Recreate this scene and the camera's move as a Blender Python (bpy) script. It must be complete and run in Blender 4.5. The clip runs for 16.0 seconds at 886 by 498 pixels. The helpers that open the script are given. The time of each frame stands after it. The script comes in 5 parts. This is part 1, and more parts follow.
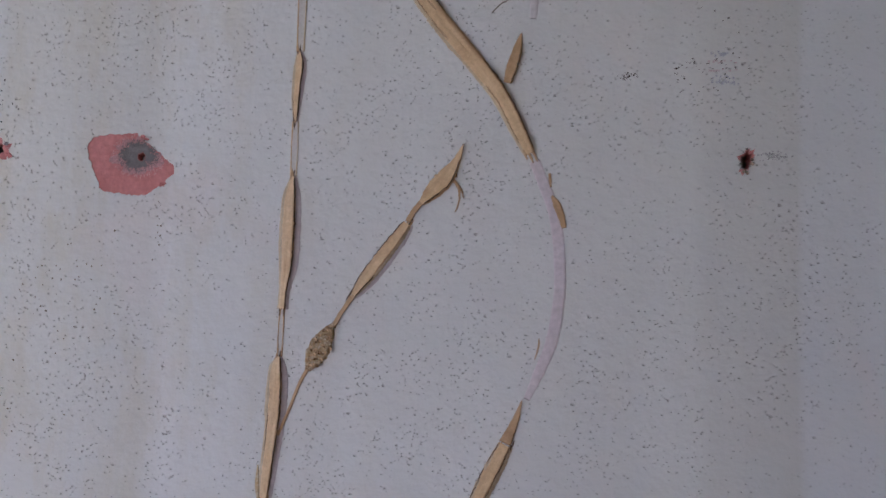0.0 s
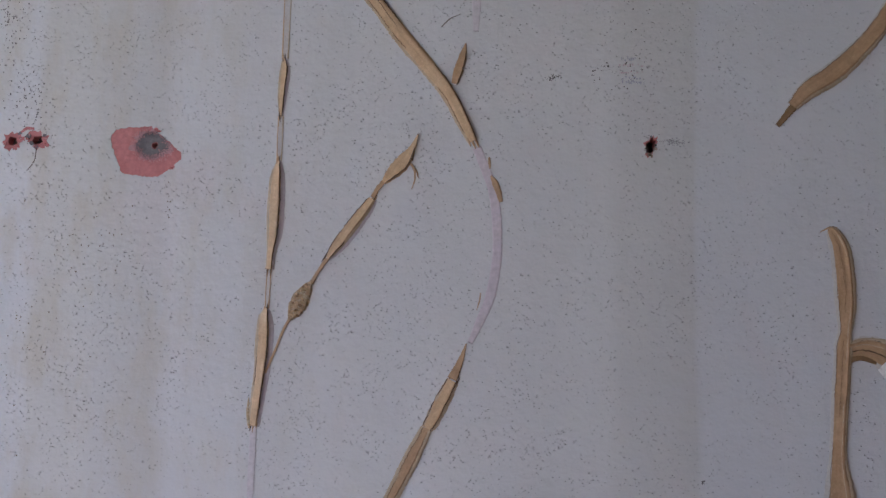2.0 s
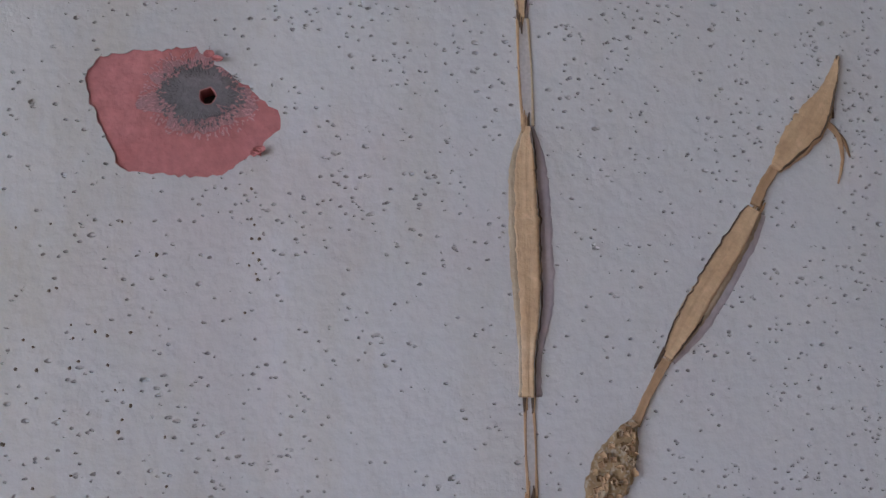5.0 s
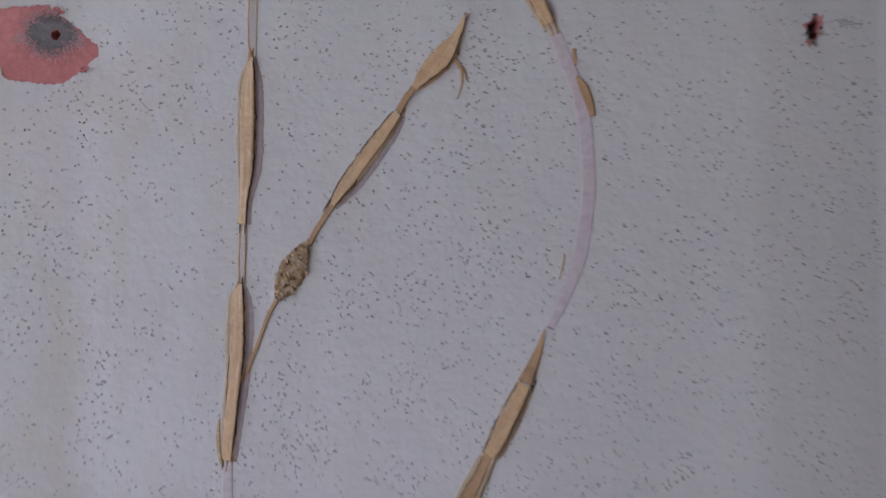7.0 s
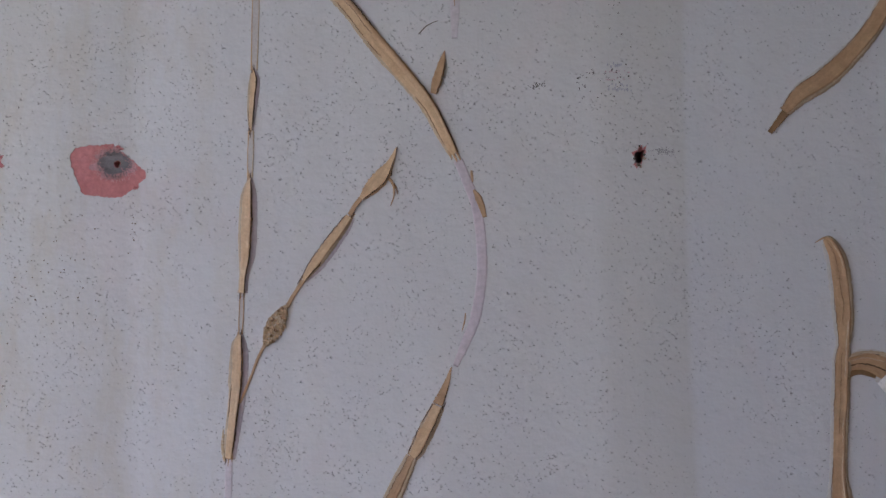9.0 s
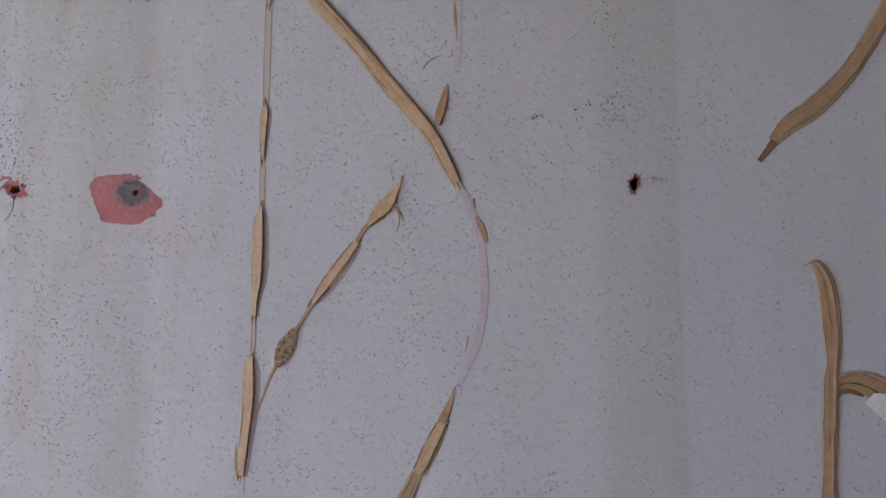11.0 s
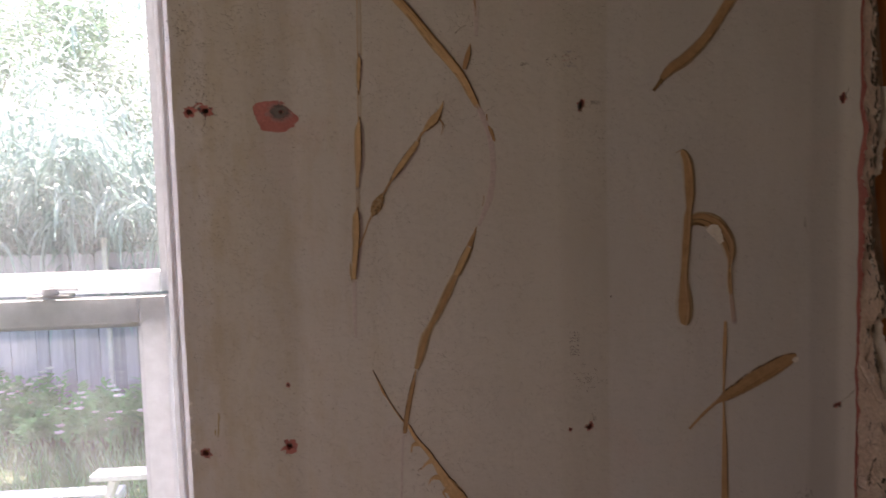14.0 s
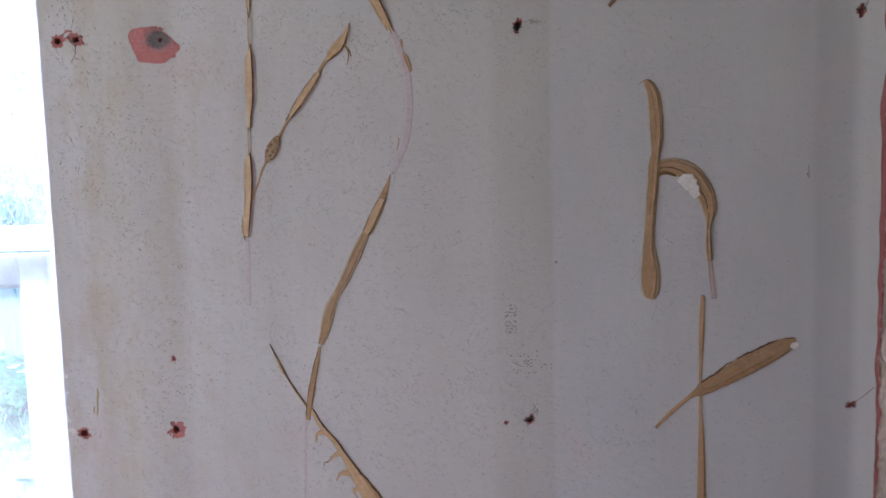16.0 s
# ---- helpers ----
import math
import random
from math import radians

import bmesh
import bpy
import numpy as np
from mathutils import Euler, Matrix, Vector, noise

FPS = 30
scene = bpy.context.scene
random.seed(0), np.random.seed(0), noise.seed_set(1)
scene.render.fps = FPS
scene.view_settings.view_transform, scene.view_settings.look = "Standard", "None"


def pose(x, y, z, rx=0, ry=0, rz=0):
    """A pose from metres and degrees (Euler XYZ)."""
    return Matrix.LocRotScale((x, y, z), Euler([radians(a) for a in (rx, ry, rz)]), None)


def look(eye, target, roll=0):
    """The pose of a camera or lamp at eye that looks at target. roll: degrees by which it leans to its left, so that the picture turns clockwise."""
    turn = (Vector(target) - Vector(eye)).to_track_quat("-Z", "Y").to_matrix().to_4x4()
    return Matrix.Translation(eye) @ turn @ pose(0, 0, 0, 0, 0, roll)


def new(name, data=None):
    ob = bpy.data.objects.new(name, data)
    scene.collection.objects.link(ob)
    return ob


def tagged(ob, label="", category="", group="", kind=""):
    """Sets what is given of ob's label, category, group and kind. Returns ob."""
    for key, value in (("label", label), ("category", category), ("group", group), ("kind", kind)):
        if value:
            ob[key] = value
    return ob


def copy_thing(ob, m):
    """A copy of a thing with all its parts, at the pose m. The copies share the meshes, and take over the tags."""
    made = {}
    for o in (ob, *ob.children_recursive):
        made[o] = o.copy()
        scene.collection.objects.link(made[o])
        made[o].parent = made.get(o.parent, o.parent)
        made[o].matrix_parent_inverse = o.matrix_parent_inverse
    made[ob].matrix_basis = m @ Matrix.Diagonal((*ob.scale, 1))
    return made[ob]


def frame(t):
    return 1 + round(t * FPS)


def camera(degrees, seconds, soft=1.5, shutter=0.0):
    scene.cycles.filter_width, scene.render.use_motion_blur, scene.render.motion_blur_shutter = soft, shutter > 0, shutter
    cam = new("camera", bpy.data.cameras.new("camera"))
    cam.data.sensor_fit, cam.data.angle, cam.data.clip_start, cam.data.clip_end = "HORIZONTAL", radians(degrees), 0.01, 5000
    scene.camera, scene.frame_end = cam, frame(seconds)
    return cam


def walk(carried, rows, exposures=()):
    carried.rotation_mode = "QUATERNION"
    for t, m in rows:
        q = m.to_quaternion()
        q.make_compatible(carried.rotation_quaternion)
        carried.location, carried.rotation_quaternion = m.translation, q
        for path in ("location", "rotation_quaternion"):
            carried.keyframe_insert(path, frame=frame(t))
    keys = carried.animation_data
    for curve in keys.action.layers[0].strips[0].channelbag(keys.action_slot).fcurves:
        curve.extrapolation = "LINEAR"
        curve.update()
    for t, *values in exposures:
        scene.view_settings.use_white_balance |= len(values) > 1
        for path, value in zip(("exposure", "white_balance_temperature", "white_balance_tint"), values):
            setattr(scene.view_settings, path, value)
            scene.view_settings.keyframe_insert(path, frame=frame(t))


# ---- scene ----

# ---------------------------------------------------------------- camera
cam = camera(57.0, 16.0, soft=1.5, shutter=0.22)
PATH = [
    (0, (0.3737, -0.5588, 1.3579), (0.3265, 1.4384, 1.4533), 0.80),
    (0.5, (0.424, -0.6195, 1.3456), (0.3013, 1.369, 1.5203), -0.91),
    (1, (0.4178, -0.6606, 1.3376), (0.3132, 1.3329, 1.4608), -1.29),
    (1.5, (0.417, -0.6739, 1.307), (0.2149, 1.3134, 1.4078), 0.05),
    (2, (0.4198, -0.6746, 1.3102), (0.3479, 1.3186, 1.4585), 0.70),
    (2.5, (0.386, -0.6305, 1.3078), (0.3145, 1.3669, 1.3797), 0.94),
    (3, (0.3219, -0.514, 1.3089), (0.2395, 1.481, 1.4239), 1.14),
    (3.5, (0.2371, -0.3715, 1.3374), (0.3997, 1.6107, 1.5483), -1.42),
    (4, (0.1987, -0.2886, 1.3344), (0.4756, 1.6763, 1.584), -2.18),
    (4.2, (0.1873, -0.2744, 1.3486), (0.4646, 1.6929, 1.5788), -3.00),
    (6.3, (0.2153, -0.2655, 1.3685), (0.4202, 1.7144, 1.5635), -2.05),
    (6.5, (0.2547, -0.3036, 1.3671), (0.3705, 1.6915, 1.446), -0.09),
    (7, (0.3505, -0.4484, 1.326), (0.3921, 1.5511, 1.3326), -0.54),
    (7.5, (0.4064, -0.5725, 1.3006), (0.3731, 1.4261, 1.3677), -0.81),
    (8, (0.4296, -0.6174, 1.3299), (0.4359, 1.3819, 1.379), -0.66),
    (8.5, (0.4202, -0.6393, 1.3249), (0.411, 1.3576, 1.4355), -0.43),
    (9, (0.4149, -0.6445, 1.3315), (0.399, 1.3508, 1.4666), -0.62),
    (9.2, (0.4157, -0.6504, 1.3288), (0.3875, 1.3402, 1.521), -0.85),
    (11.3, (0.4161, -0.6803, 1.341), (0.3916, 1.3121, 1.514), -0.67),
    (11.5, (0.4179, -0.6864, 1.3459), (0.4108, 1.3054, 1.5265), -0.45),
    (12, (0.3946, -0.6925, 1.3539), (0.3447, 1.3004, 1.5143), -0.24),
    (12.5, (0.3796, -0.687, 1.343), (0.2706, 1.303, 1.5112), -0.19),
    (13, (0.3577, -0.7603, 1.3534), (0.3284, 1.2368, 1.4559), -0.44),
    (13.5, (0.2988, -1.0023, 1.3663), (0.2949, 0.9972, 1.3186), -0.06),
    (14, (0.286, -1.143, 1.3462), (0.4267, 0.8452, 1.1805), -1.59),
    (14.5, (0.3331, -1.148, 1.3358), (0.6511, 0.8121, 1.0973), -1.28),
    (15, (0.4075, -1.0615, 1.257), (0.5853, 0.9199, 1.0506), -0.33),
    (15.5, (0.5059, -0.9598, 1.2695), (0.5133, 1.0295, 1.0634), 1.55),
    (16, (0.5287, -0.9562, 1.2857), (0.4167, 1.0313, 1.0927), -1.60),
]
EXPOSURES = [
    (0.0, 3.41, 5110, 22), (2.5, 3.34, 5110, 22), (3.0, 3.29, 5130, 22), (4.0, 3.26, 5100, 22), (6.5, 3.29, 5110, 22), (7.0, 3.39, 5130, 22), (8.0, 3.43, 5130, 22), (12.0, 3.41, 5160, 23), (13.0, 3.35, 5280, 24), (13.3, 2.69, 5850, 27), (13.5, 1.94, 6330, 31),
    (14.0, 1.97, 7470, 31), (14.3, 2.60, 7700, 31), (14.6, 3.43, 7650, 31), (15.0, 3.33, 6330, 27), (15.5, 3.52, 5550, 24), (16.0, 3.35, 5450, 22),
]
walk(cam, [(t, look(eye, target, roll)) for t, eye, target, roll in PATH], EXPOSURES)

# ---------------------------------------------------------------- light
world = bpy.data.worlds.new("world")
scene.world = world
world.use_nodes = True
sky = world.node_tree.nodes.new("ShaderNodeTexSky")
sky.sky_type, sky.sun_disc = "NISHITA", False
sky.sun_elevation, sky.sun_rotation = radians(50), radians(-22)
background = world.node_tree.nodes["Background"]
background.inputs["Strength"].default_value = 0.15
world.node_tree.links.new(sky.outputs[0], background.inputs[0])


def sun_lamp():
    data = bpy.data.lights.new("sun", "SUN")
    data.energy, data.angle, data.color = 5.0, radians(0.5), (1.0, 0.985, 0.965)
    ob = new("sun", data)
    ob.matrix_world = look((-3.0, 7.4, 9.5), (0.0, 0.0, 0.0))


def window_light(eye, target, wide, high, watts, colour):
    """Daylight that enters by an opening behind the camera."""
    data = bpy.data.lights.new("daylight", "AREA")
    data.shape, data.size, data.size_y, data.energy, data.color = "RECTANGLE", wide, high, watts, colour
    ob = new("daylight", data)
    ob.matrix_world = look(eye, target)


sun_lamp()
window_light((-1.98, -1.1, 1.5), (0.5, -1.0, 1.35), 1.25, 1.25, 2.9, (1.0, 0.86, 0.69))


# ---------------------------------------------------------------- materials
def nodes_of(name, rough=0.6, metal=0.0, spec=0.5):
    m = bpy.data.materials.new(name)
    m.use_nodes = True
    b = m.node_tree.nodes["Principled BSDF"]
    b.inputs["Roughness"].default_value, b.inputs["Metallic"].default_value = rough, metal
    b.inputs["Specular IOR Level"].default_value = spec
    return m, m.node_tree, b


def node(tree, kind, **values):
    n = tree.nodes.new(kind)
    for key, value in values.items():
        n.inputs[key.replace("_", " ")].default_value = value
    return n


def coords(tree, scale=(1, 1, 1), world_space=True):
    """Coordinates in metres, stretched by scale."""
    if world_space:
        src = tree.nodes.new("ShaderNodeNewGeometry").outputs["Position"]
    else:
        src = tree.nodes.new("ShaderNodeTexCoord").outputs["Object"]
    mp = tree.nodes.new("ShaderNodeMapping")
    mp.inputs["Scale"].default_value = scale
    tree.links.new(src, mp.inputs["Vector"])
    return mp.outputs["Vector"]


def noise_of(tree, vector, scale, detail=3.0, rough=0.55, distort=0.0):
    n = node(tree, "ShaderNodeTexNoise", Scale=scale, Detail=detail, Roughness=rough, Distortion=distort)
    tree.links.new(vector, n.inputs["Vector"])
    return n.outputs["Fac"]


def ramp(tree, fac, *stops):
    r = tree.nodes.new("ShaderNodeValToRGB")
    els = r.color_ramp.elements
    while len(els) < len(stops):
        els.new(0.5)
    for el, (at, col) in zip(els, stops):
        el.position = at
        el.color = (*col, 1) if not isinstance(col, (int, float)) else (col, col, col, 1)
    tree.links.new(fac, r.inputs["Fac"])
    return r.outputs["Color"]


def mix(tree, fac, a, b, kind="MIX"):
    m = tree.nodes.new("ShaderNodeMix")
    m.data_type, m.blend_type = "RGBA", kind
    for at, value in ((0, fac), (6, a), (7, b)):
        if isinstance(value, (int, float)):
            m.inputs[at].default_value = value
        elif isinstance(value, tuple):
            m.inputs[at].default_value = (*value, 1)
        else:
            tree.links.new(value, m.inputs[at])
    return m.outputs[2]


def maths(tree, op, a, b=0.0):
    m = tree.nodes.new("ShaderNodeMath")
    m.operation = op
    for at, value in ((0, a), (1, b)):
        if isinstance(value, (int, float)):
            m.inputs[at].default_value = value
        else:
            tree.links.new(value, m.inputs[at])
    return m.outputs[0]


def bump(tree, b, height, strength, distance, under=None):
    n = node(tree, "ShaderNodeBump", Strength=strength, Distance=distance)
    tree.links.new(height, n.inputs["Height"])
    if under is not None:
        tree.links.new(under, n.inputs["Normal"])
    tree.links.new(n.outputs["Normal"], b.inputs["Normal"])
    return n.outputs["Normal"]


def grained(name, a, b_col, scale=60.0, rough=0.7, stretch=(1, 1, 1), relief=0.3, depth=0.001, fine=6.0, random_shade=0.0, spec=0.4, object_space=False):
    """A surface of two colours in stains and grain, with relief."""
    m, tree, b = nodes_of(name, rough, 0.0, spec)
    v = coords(tree, stretch, not object_space)
    large, small = noise_of(tree, v, scale, 4.0, 0.6, 0.3), noise_of(tree, v, scale * fine, 3.0, 0.6)
    col = mix(tree, ramp(tree, large, (0.3, 0.0), (0.7, 1.0)), a, b_col)
    col = mix(tree, 0.5, col, ramp(tree, small, (0.3, 0.55), (0.7, 1.0)), "MULTIPLY")
    if random_shade:
        info = tree.nodes.new("ShaderNodeObjectInfo")
        shade = ramp(tree, info.outputs["Random"], (0.0, 1.0 - random_shade), (1.0, 1.0))
        col = mix(tree, 1.0, col, shade, "MULTIPLY")
    tree.links.new(col, b.inputs["Base Color"])
    bump(tree, b, maths(tree, "ADD", large, maths(tree, "MULTIPLY", small, 0.6)), relief, depth)
    return m


def wall_paint():
    """Old off-white paint on board: fine pits, roller ridges, upright stain bands, ochre drips."""
    m, tree, b = nodes_of("old_wall_paint", 0.62, 0.0, 0.35)
    v = coords(tree)
    sep = tree.nodes.new("ShaderNodeSeparateXYZ")
    tree.links.new(v, sep.inputs[0])
    # upright bands; their steady darkening to the right paints the light's falloff
    wobble = noise_of(tree, coords(tree, (3.0, 1.0, 1.2)), 2.2, 2.0)
    along = maths(tree, "ADD", sep.outputs["X"], maths(tree, "MULTIPLY", maths(tree, "SUBTRACT", wobble, 0.5), 0.02))
    band = ramp(tree, along, (0.0, (0.63, 0.62, 0.605)), (0.045, (0.665, 0.655, 0.645)), (0.055, (0.625, 0.605, 0.565)), (0.095, (0.645, 0.63, 0.595)), (0.105, (0.625, 0.612, 0.585)),
                (0.155, (0.595, 0.58, 0.556)), (0.172, (0.675, 0.665, 0.655)), (0.35, (0.645, 0.637, 0.625)), (0.53, (0.622, 0.612, 0.592)), (0.542, (0.592, 0.58, 0.556)), (0.601, (0.55, 0.54, 0.518)), (0.607, (0.598, 0.596, 0.6)),
                (0.9, (0.575, 0.574, 0.578)), (0.908, (0.51, 0.51, 0.518)), (0.942, (0.56, 0.56, 0.562)), (0.955, (0.72, 0.72, 0.715)))
    # broad shade changes and streaks
    broad = noise_of(tree, coords(tree, (1.0, 1.0, 0.35)), 7.0, 4.0, 0.6)
    col = mix(tree, 1.0, band, ramp(tree, broad, (0.3, (0.92, 0.91, 0.905)), (0.7, (1.03, 1.03, 1.03))), "MULTIPLY")
    pink = ramp(tree, noise_of(tree, v, 9.0, 4.0, 0.6, 0.4), (0.58, 0.0), (0.72, 1.0))
    col = mix(tree, maths(tree, "MULTIPLY", pink, 0.28), col, (0.66, 0.55, 0.54))
    # ochre stains towards the window edge
    ochre = noise_of(tree, coords(tree, (2.2, 1.0, 0.8)), 14.0, 5.0, 0.65)
    near = ramp(tree, sep.outputs["X"], (0.0, 1.0), (0.2, 0.55), (0.34, 0.06))
    stain = maths(tree, "MULTIPLY", ramp(tree, ochre, (0.46, 0.0), (0.7, 1.0)), near)
    col = mix(tree, maths(tree, "MULTIPLY", stain, 0.5), col, (0.5, 0.42, 0.27))
    # pits: burst bubbles in the paint, crowded in drifts, many with painted shade
    bend = node(tree, "ShaderNodeTexNoise", Scale=420.0, Detail=2.0)
    tree.links.new(v, bend.inputs["Vector"])
    push = tree.nodes.new("ShaderNodeVectorMath")
    push.operation = "MULTIPLY_ADD"
    push.inputs[1].default_value = (0.0012, 0.0012, 0.0012)
    tree.links.new(bend.outputs["Color"], push.inputs[0])
    tree.links.new(v, push.inputs[2])
    drift = noise_of(tree, v, 7.0, 3.0, 0.6)
    crowd = noise_of(tree, v, 38.0, 3.0, 0.6)
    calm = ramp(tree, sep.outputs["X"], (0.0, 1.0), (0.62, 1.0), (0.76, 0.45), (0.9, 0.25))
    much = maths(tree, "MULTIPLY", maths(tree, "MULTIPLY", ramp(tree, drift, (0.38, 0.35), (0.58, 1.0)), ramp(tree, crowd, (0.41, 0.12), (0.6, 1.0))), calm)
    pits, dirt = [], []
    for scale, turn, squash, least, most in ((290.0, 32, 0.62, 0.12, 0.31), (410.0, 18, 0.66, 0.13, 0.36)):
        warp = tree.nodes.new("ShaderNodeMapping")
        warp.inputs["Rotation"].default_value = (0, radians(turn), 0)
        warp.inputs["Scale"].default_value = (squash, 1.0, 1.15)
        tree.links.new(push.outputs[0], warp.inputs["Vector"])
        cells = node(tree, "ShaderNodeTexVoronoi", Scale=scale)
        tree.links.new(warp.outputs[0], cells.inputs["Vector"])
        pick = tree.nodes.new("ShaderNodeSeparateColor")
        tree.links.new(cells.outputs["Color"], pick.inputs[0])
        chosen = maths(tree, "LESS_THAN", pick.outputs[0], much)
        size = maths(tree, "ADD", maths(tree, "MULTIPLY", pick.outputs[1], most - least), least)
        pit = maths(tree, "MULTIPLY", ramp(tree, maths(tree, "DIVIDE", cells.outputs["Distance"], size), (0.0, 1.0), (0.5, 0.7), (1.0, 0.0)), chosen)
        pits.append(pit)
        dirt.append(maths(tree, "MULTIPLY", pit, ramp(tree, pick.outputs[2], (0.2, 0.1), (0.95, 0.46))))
    # dark pit colour paints shade in the hollows, browner with dirt towards the window
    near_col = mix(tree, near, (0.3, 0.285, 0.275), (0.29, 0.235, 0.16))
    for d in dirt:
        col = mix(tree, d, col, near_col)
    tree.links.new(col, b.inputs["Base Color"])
    # relief: roller nap, soft waves, pits
    nap = noise_of(tree, v, 300.0, 3.0, 0.6)
    peel = noise_of(tree, coords(tree, (0.7, 1.0, 1.0)), 110.0, 2.0, 0.5)
    waves = noise_of(tree, coords(tree, (1.0, 1.0, 0.12)), 30.0, 3.0)
    first = bump(tree, b, maths(tree, "ADD", maths(tree, "ADD", nap, maths(tree, "MULTIPLY", peel, 1.6)), maths(tree, "MULTIPLY", waves, 2.0)), 0.5, 0.0007)
    bump(tree, b, maths(tree, "MAXIMUM", pits[0], pits[1]), 1.0, -0.0019, first)
    return m


def glue(name, light, dark, rough, speckle=0.0):
    """Dried construction glue: amber, denser along its ridges, a dull sheen."""
    m, tree, b = nodes_of(name, rough, 0.0, 0.45)
    v = coords(tree)
    body = noise_of(tree, v, 70.0, 4.0, 0.6, 0.5)
    fine = noise_of(tree, v, 600.0, 3.0, 0.6)
    col = mix(tree, ramp(tree, body, (0.3, 0.0), (0.72, 1.0)), light, dark)
    col = mix(tree, 0.45, col, ramp(tree, fine, (0.3, 0.62), (0.7, 1.0)), "MULTIPLY")
    lay = tree.nodes.new("ShaderNodeUVMap")
    lay.uv_map = "along"
    pull = tree.nodes.new("ShaderNodeMapping")
    pull.inputs["Scale"].default_value = (1.0, 0.045, 1.0)
    tree.links.new(lay.outputs[0], pull.inputs["Vector"])
    streak = noise_of(tree, pull.outputs[0], 330.0, 4.0, 0.6)
    col = mix(tree, ramp(tree, streak, (0.5, 0.0), (0.75, 0.4)), col, tuple(0.65 * q for q in dark))
    col = mix(tree, ramp(tree, streak, (0.28, 0.35), (0.46, 0.0)), col, tuple(min(1.0, 1.2 * q + 0.04) for q in light))
    blotch = noise_of(tree, v, 190.0, 4.0, 0.7, 0.8)
    col = mix(tree, ramp(tree, blotch, (0.52, 0.0), (0.75, 0.4)), col, tuple(0.55 * c for c in dark))
    col = mix(tree, ramp(tree, blotch, (0.24, 0.4), (0.42, 0.0)), col, tuple(min(1.0, 1.25 * c + 0.05) for c in light))
    if speckle:
        holes = noise_of(tree, v, 760.0, 2.0, 0.6)
        col = mix(tree, maths(tree, "MULTIPLY", ramp(tree, holes, (0.5, 0.0), (0.62, 1.0)), speckle), col, (0.62, 0.56, 0.45))
    tree.links.new(col, b.inputs["Base Color"])
    b.inputs["Subsurface Weight"].default_value = 0.0
    bump(tree, b, maths(tree, "ADD", maths(tree, "ADD", body, streak), maths(tree, "MULTIPLY", fine, 0.5)), 0.4, 0.0008)
    return m


def dirty_glass():
    m = bpy.data.materials.new("window_glass")
    m.use_nodes = True
    tree = m.node_tree
    tree.nodes.clear()
    out = tree.nodes.new("ShaderNodeOutputMaterial")
    clear = tree.nodes.new("ShaderNodeBsdfTransparent")
    gloss = node(tree, "ShaderNodeBsdfGlossy", Roughness=0.02)
    dust = node(tree, "ShaderNodeBsdfTranslucent", Color=(0.85, 0.88, 0.92, 1))
    fresnel = node(tree, "ShaderNodeFresnel", IOR=1.35)
    smear = ramp(tree, noise_of(tree, coords(tree, (1, 1, 0.5)), 9.0, 5.0, 0.65, 1.0), (0.35, 0.018), (0.75, 0.05))
    a, c = tree.nodes.new("ShaderNodeMixShader"), tree.nodes.new("ShaderNodeMixShader")
    tree.links.new(smear, a.inputs[0])
    tree.links.new(clear.outputs[0], a.inputs[1])
    tree.links.new(dust.outputs[0], a.inputs[2])
    tree.links.new(fresnel.outputs[0], c.inputs[0])
    tree.links.new(a.outputs[0], c.inputs[1])
    tree.links.new(gloss.outputs[0], c.inputs[2])
    tree.links.new(c.outputs[0], out.inputs["Surface"])
    return m


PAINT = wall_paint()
GLUE = glue("amber_glue", (0.66, 0.455, 0.255), (0.53, 0.35, 0.185), 0.5)
GLUE_DARK = glue("brown_glue", (0.49, 0.315, 0.165), (0.375, 0.23, 0.115), 0.5)
GLUE_EDGE = glue("dark_glue_edge", (0.11, 0.066, 0.034), (0.06, 0.036, 0.018), 0.55)
GLUE_RIDGE = glue("ridge_glue", (0.26, 0.155, 0.07), (0.2, 0.115, 0.05), 0.5)
GLUE_PALE = glue("thin_glue", (0.56, 0.45, 0.3), (0.46, 0.35, 0.22), 0.5)
GLUE_LACE = glue("lacy_glue", (0.5, 0.36, 0.18), (0.26, 0.165, 0.075), 0.5, 0.55)
FILM = grained("pale_glue_film", (0.63, 0.59, 0.56), (0.6, 0.55, 0.5), 120.0, 0.5, relief=0.12, depth=0.0004)
HALO = grained("yellowed_paint", (0.575, 0.535, 0.475), (0.59, 0.56, 0.52), 90.0, 0.65, relief=0.15, depth=0.0004)
PRINT_BLUE = grained("faded_blue_print", (0.36, 0.36, 0.42), (0.5, 0.5, 0.54), 500.0, 0.7)
PRINT_RED = grained("faded_red_print", (0.56, 0.4, 0.4), (0.6, 0.5, 0.5), 500.0, 0.7)
BACKING = grained("torn_backing_paper", (0.42, 0.33, 0.26), (0.3, 0.225, 0.17), 70.0, 0.95, relief=0.6, depth=0.0015)
SCAR_FAINT = grained("faint_scar", (0.68, 0.625, 0.635), (0.66, 0.6, 0.61), 40.0, 0.6, relief=0.12, depth=0.0004)
OCHRE = grained("ochre_drip", (0.5, 0.4, 0.22), (0.58, 0.5, 0.36), 120.0, 0.7, relief=0.2, depth=0.0004)
# mauve-grey of the shadow strips painted beside beads, and of a thin grey film
SHADOW_AND_FILM = grained("bead_shadow_and_grey_film", (0.48, 0.42, 0.44), (0.54, 0.47, 0.47), 50.0, 0.6, relief=0.15, depth=0.0004)
SCAR = grained("pale_pink_scar", (0.66, 0.585, 0.605), (0.645, 0.555, 0.58), 40.0, 0.6, relief=0.12, depth=0.0004)
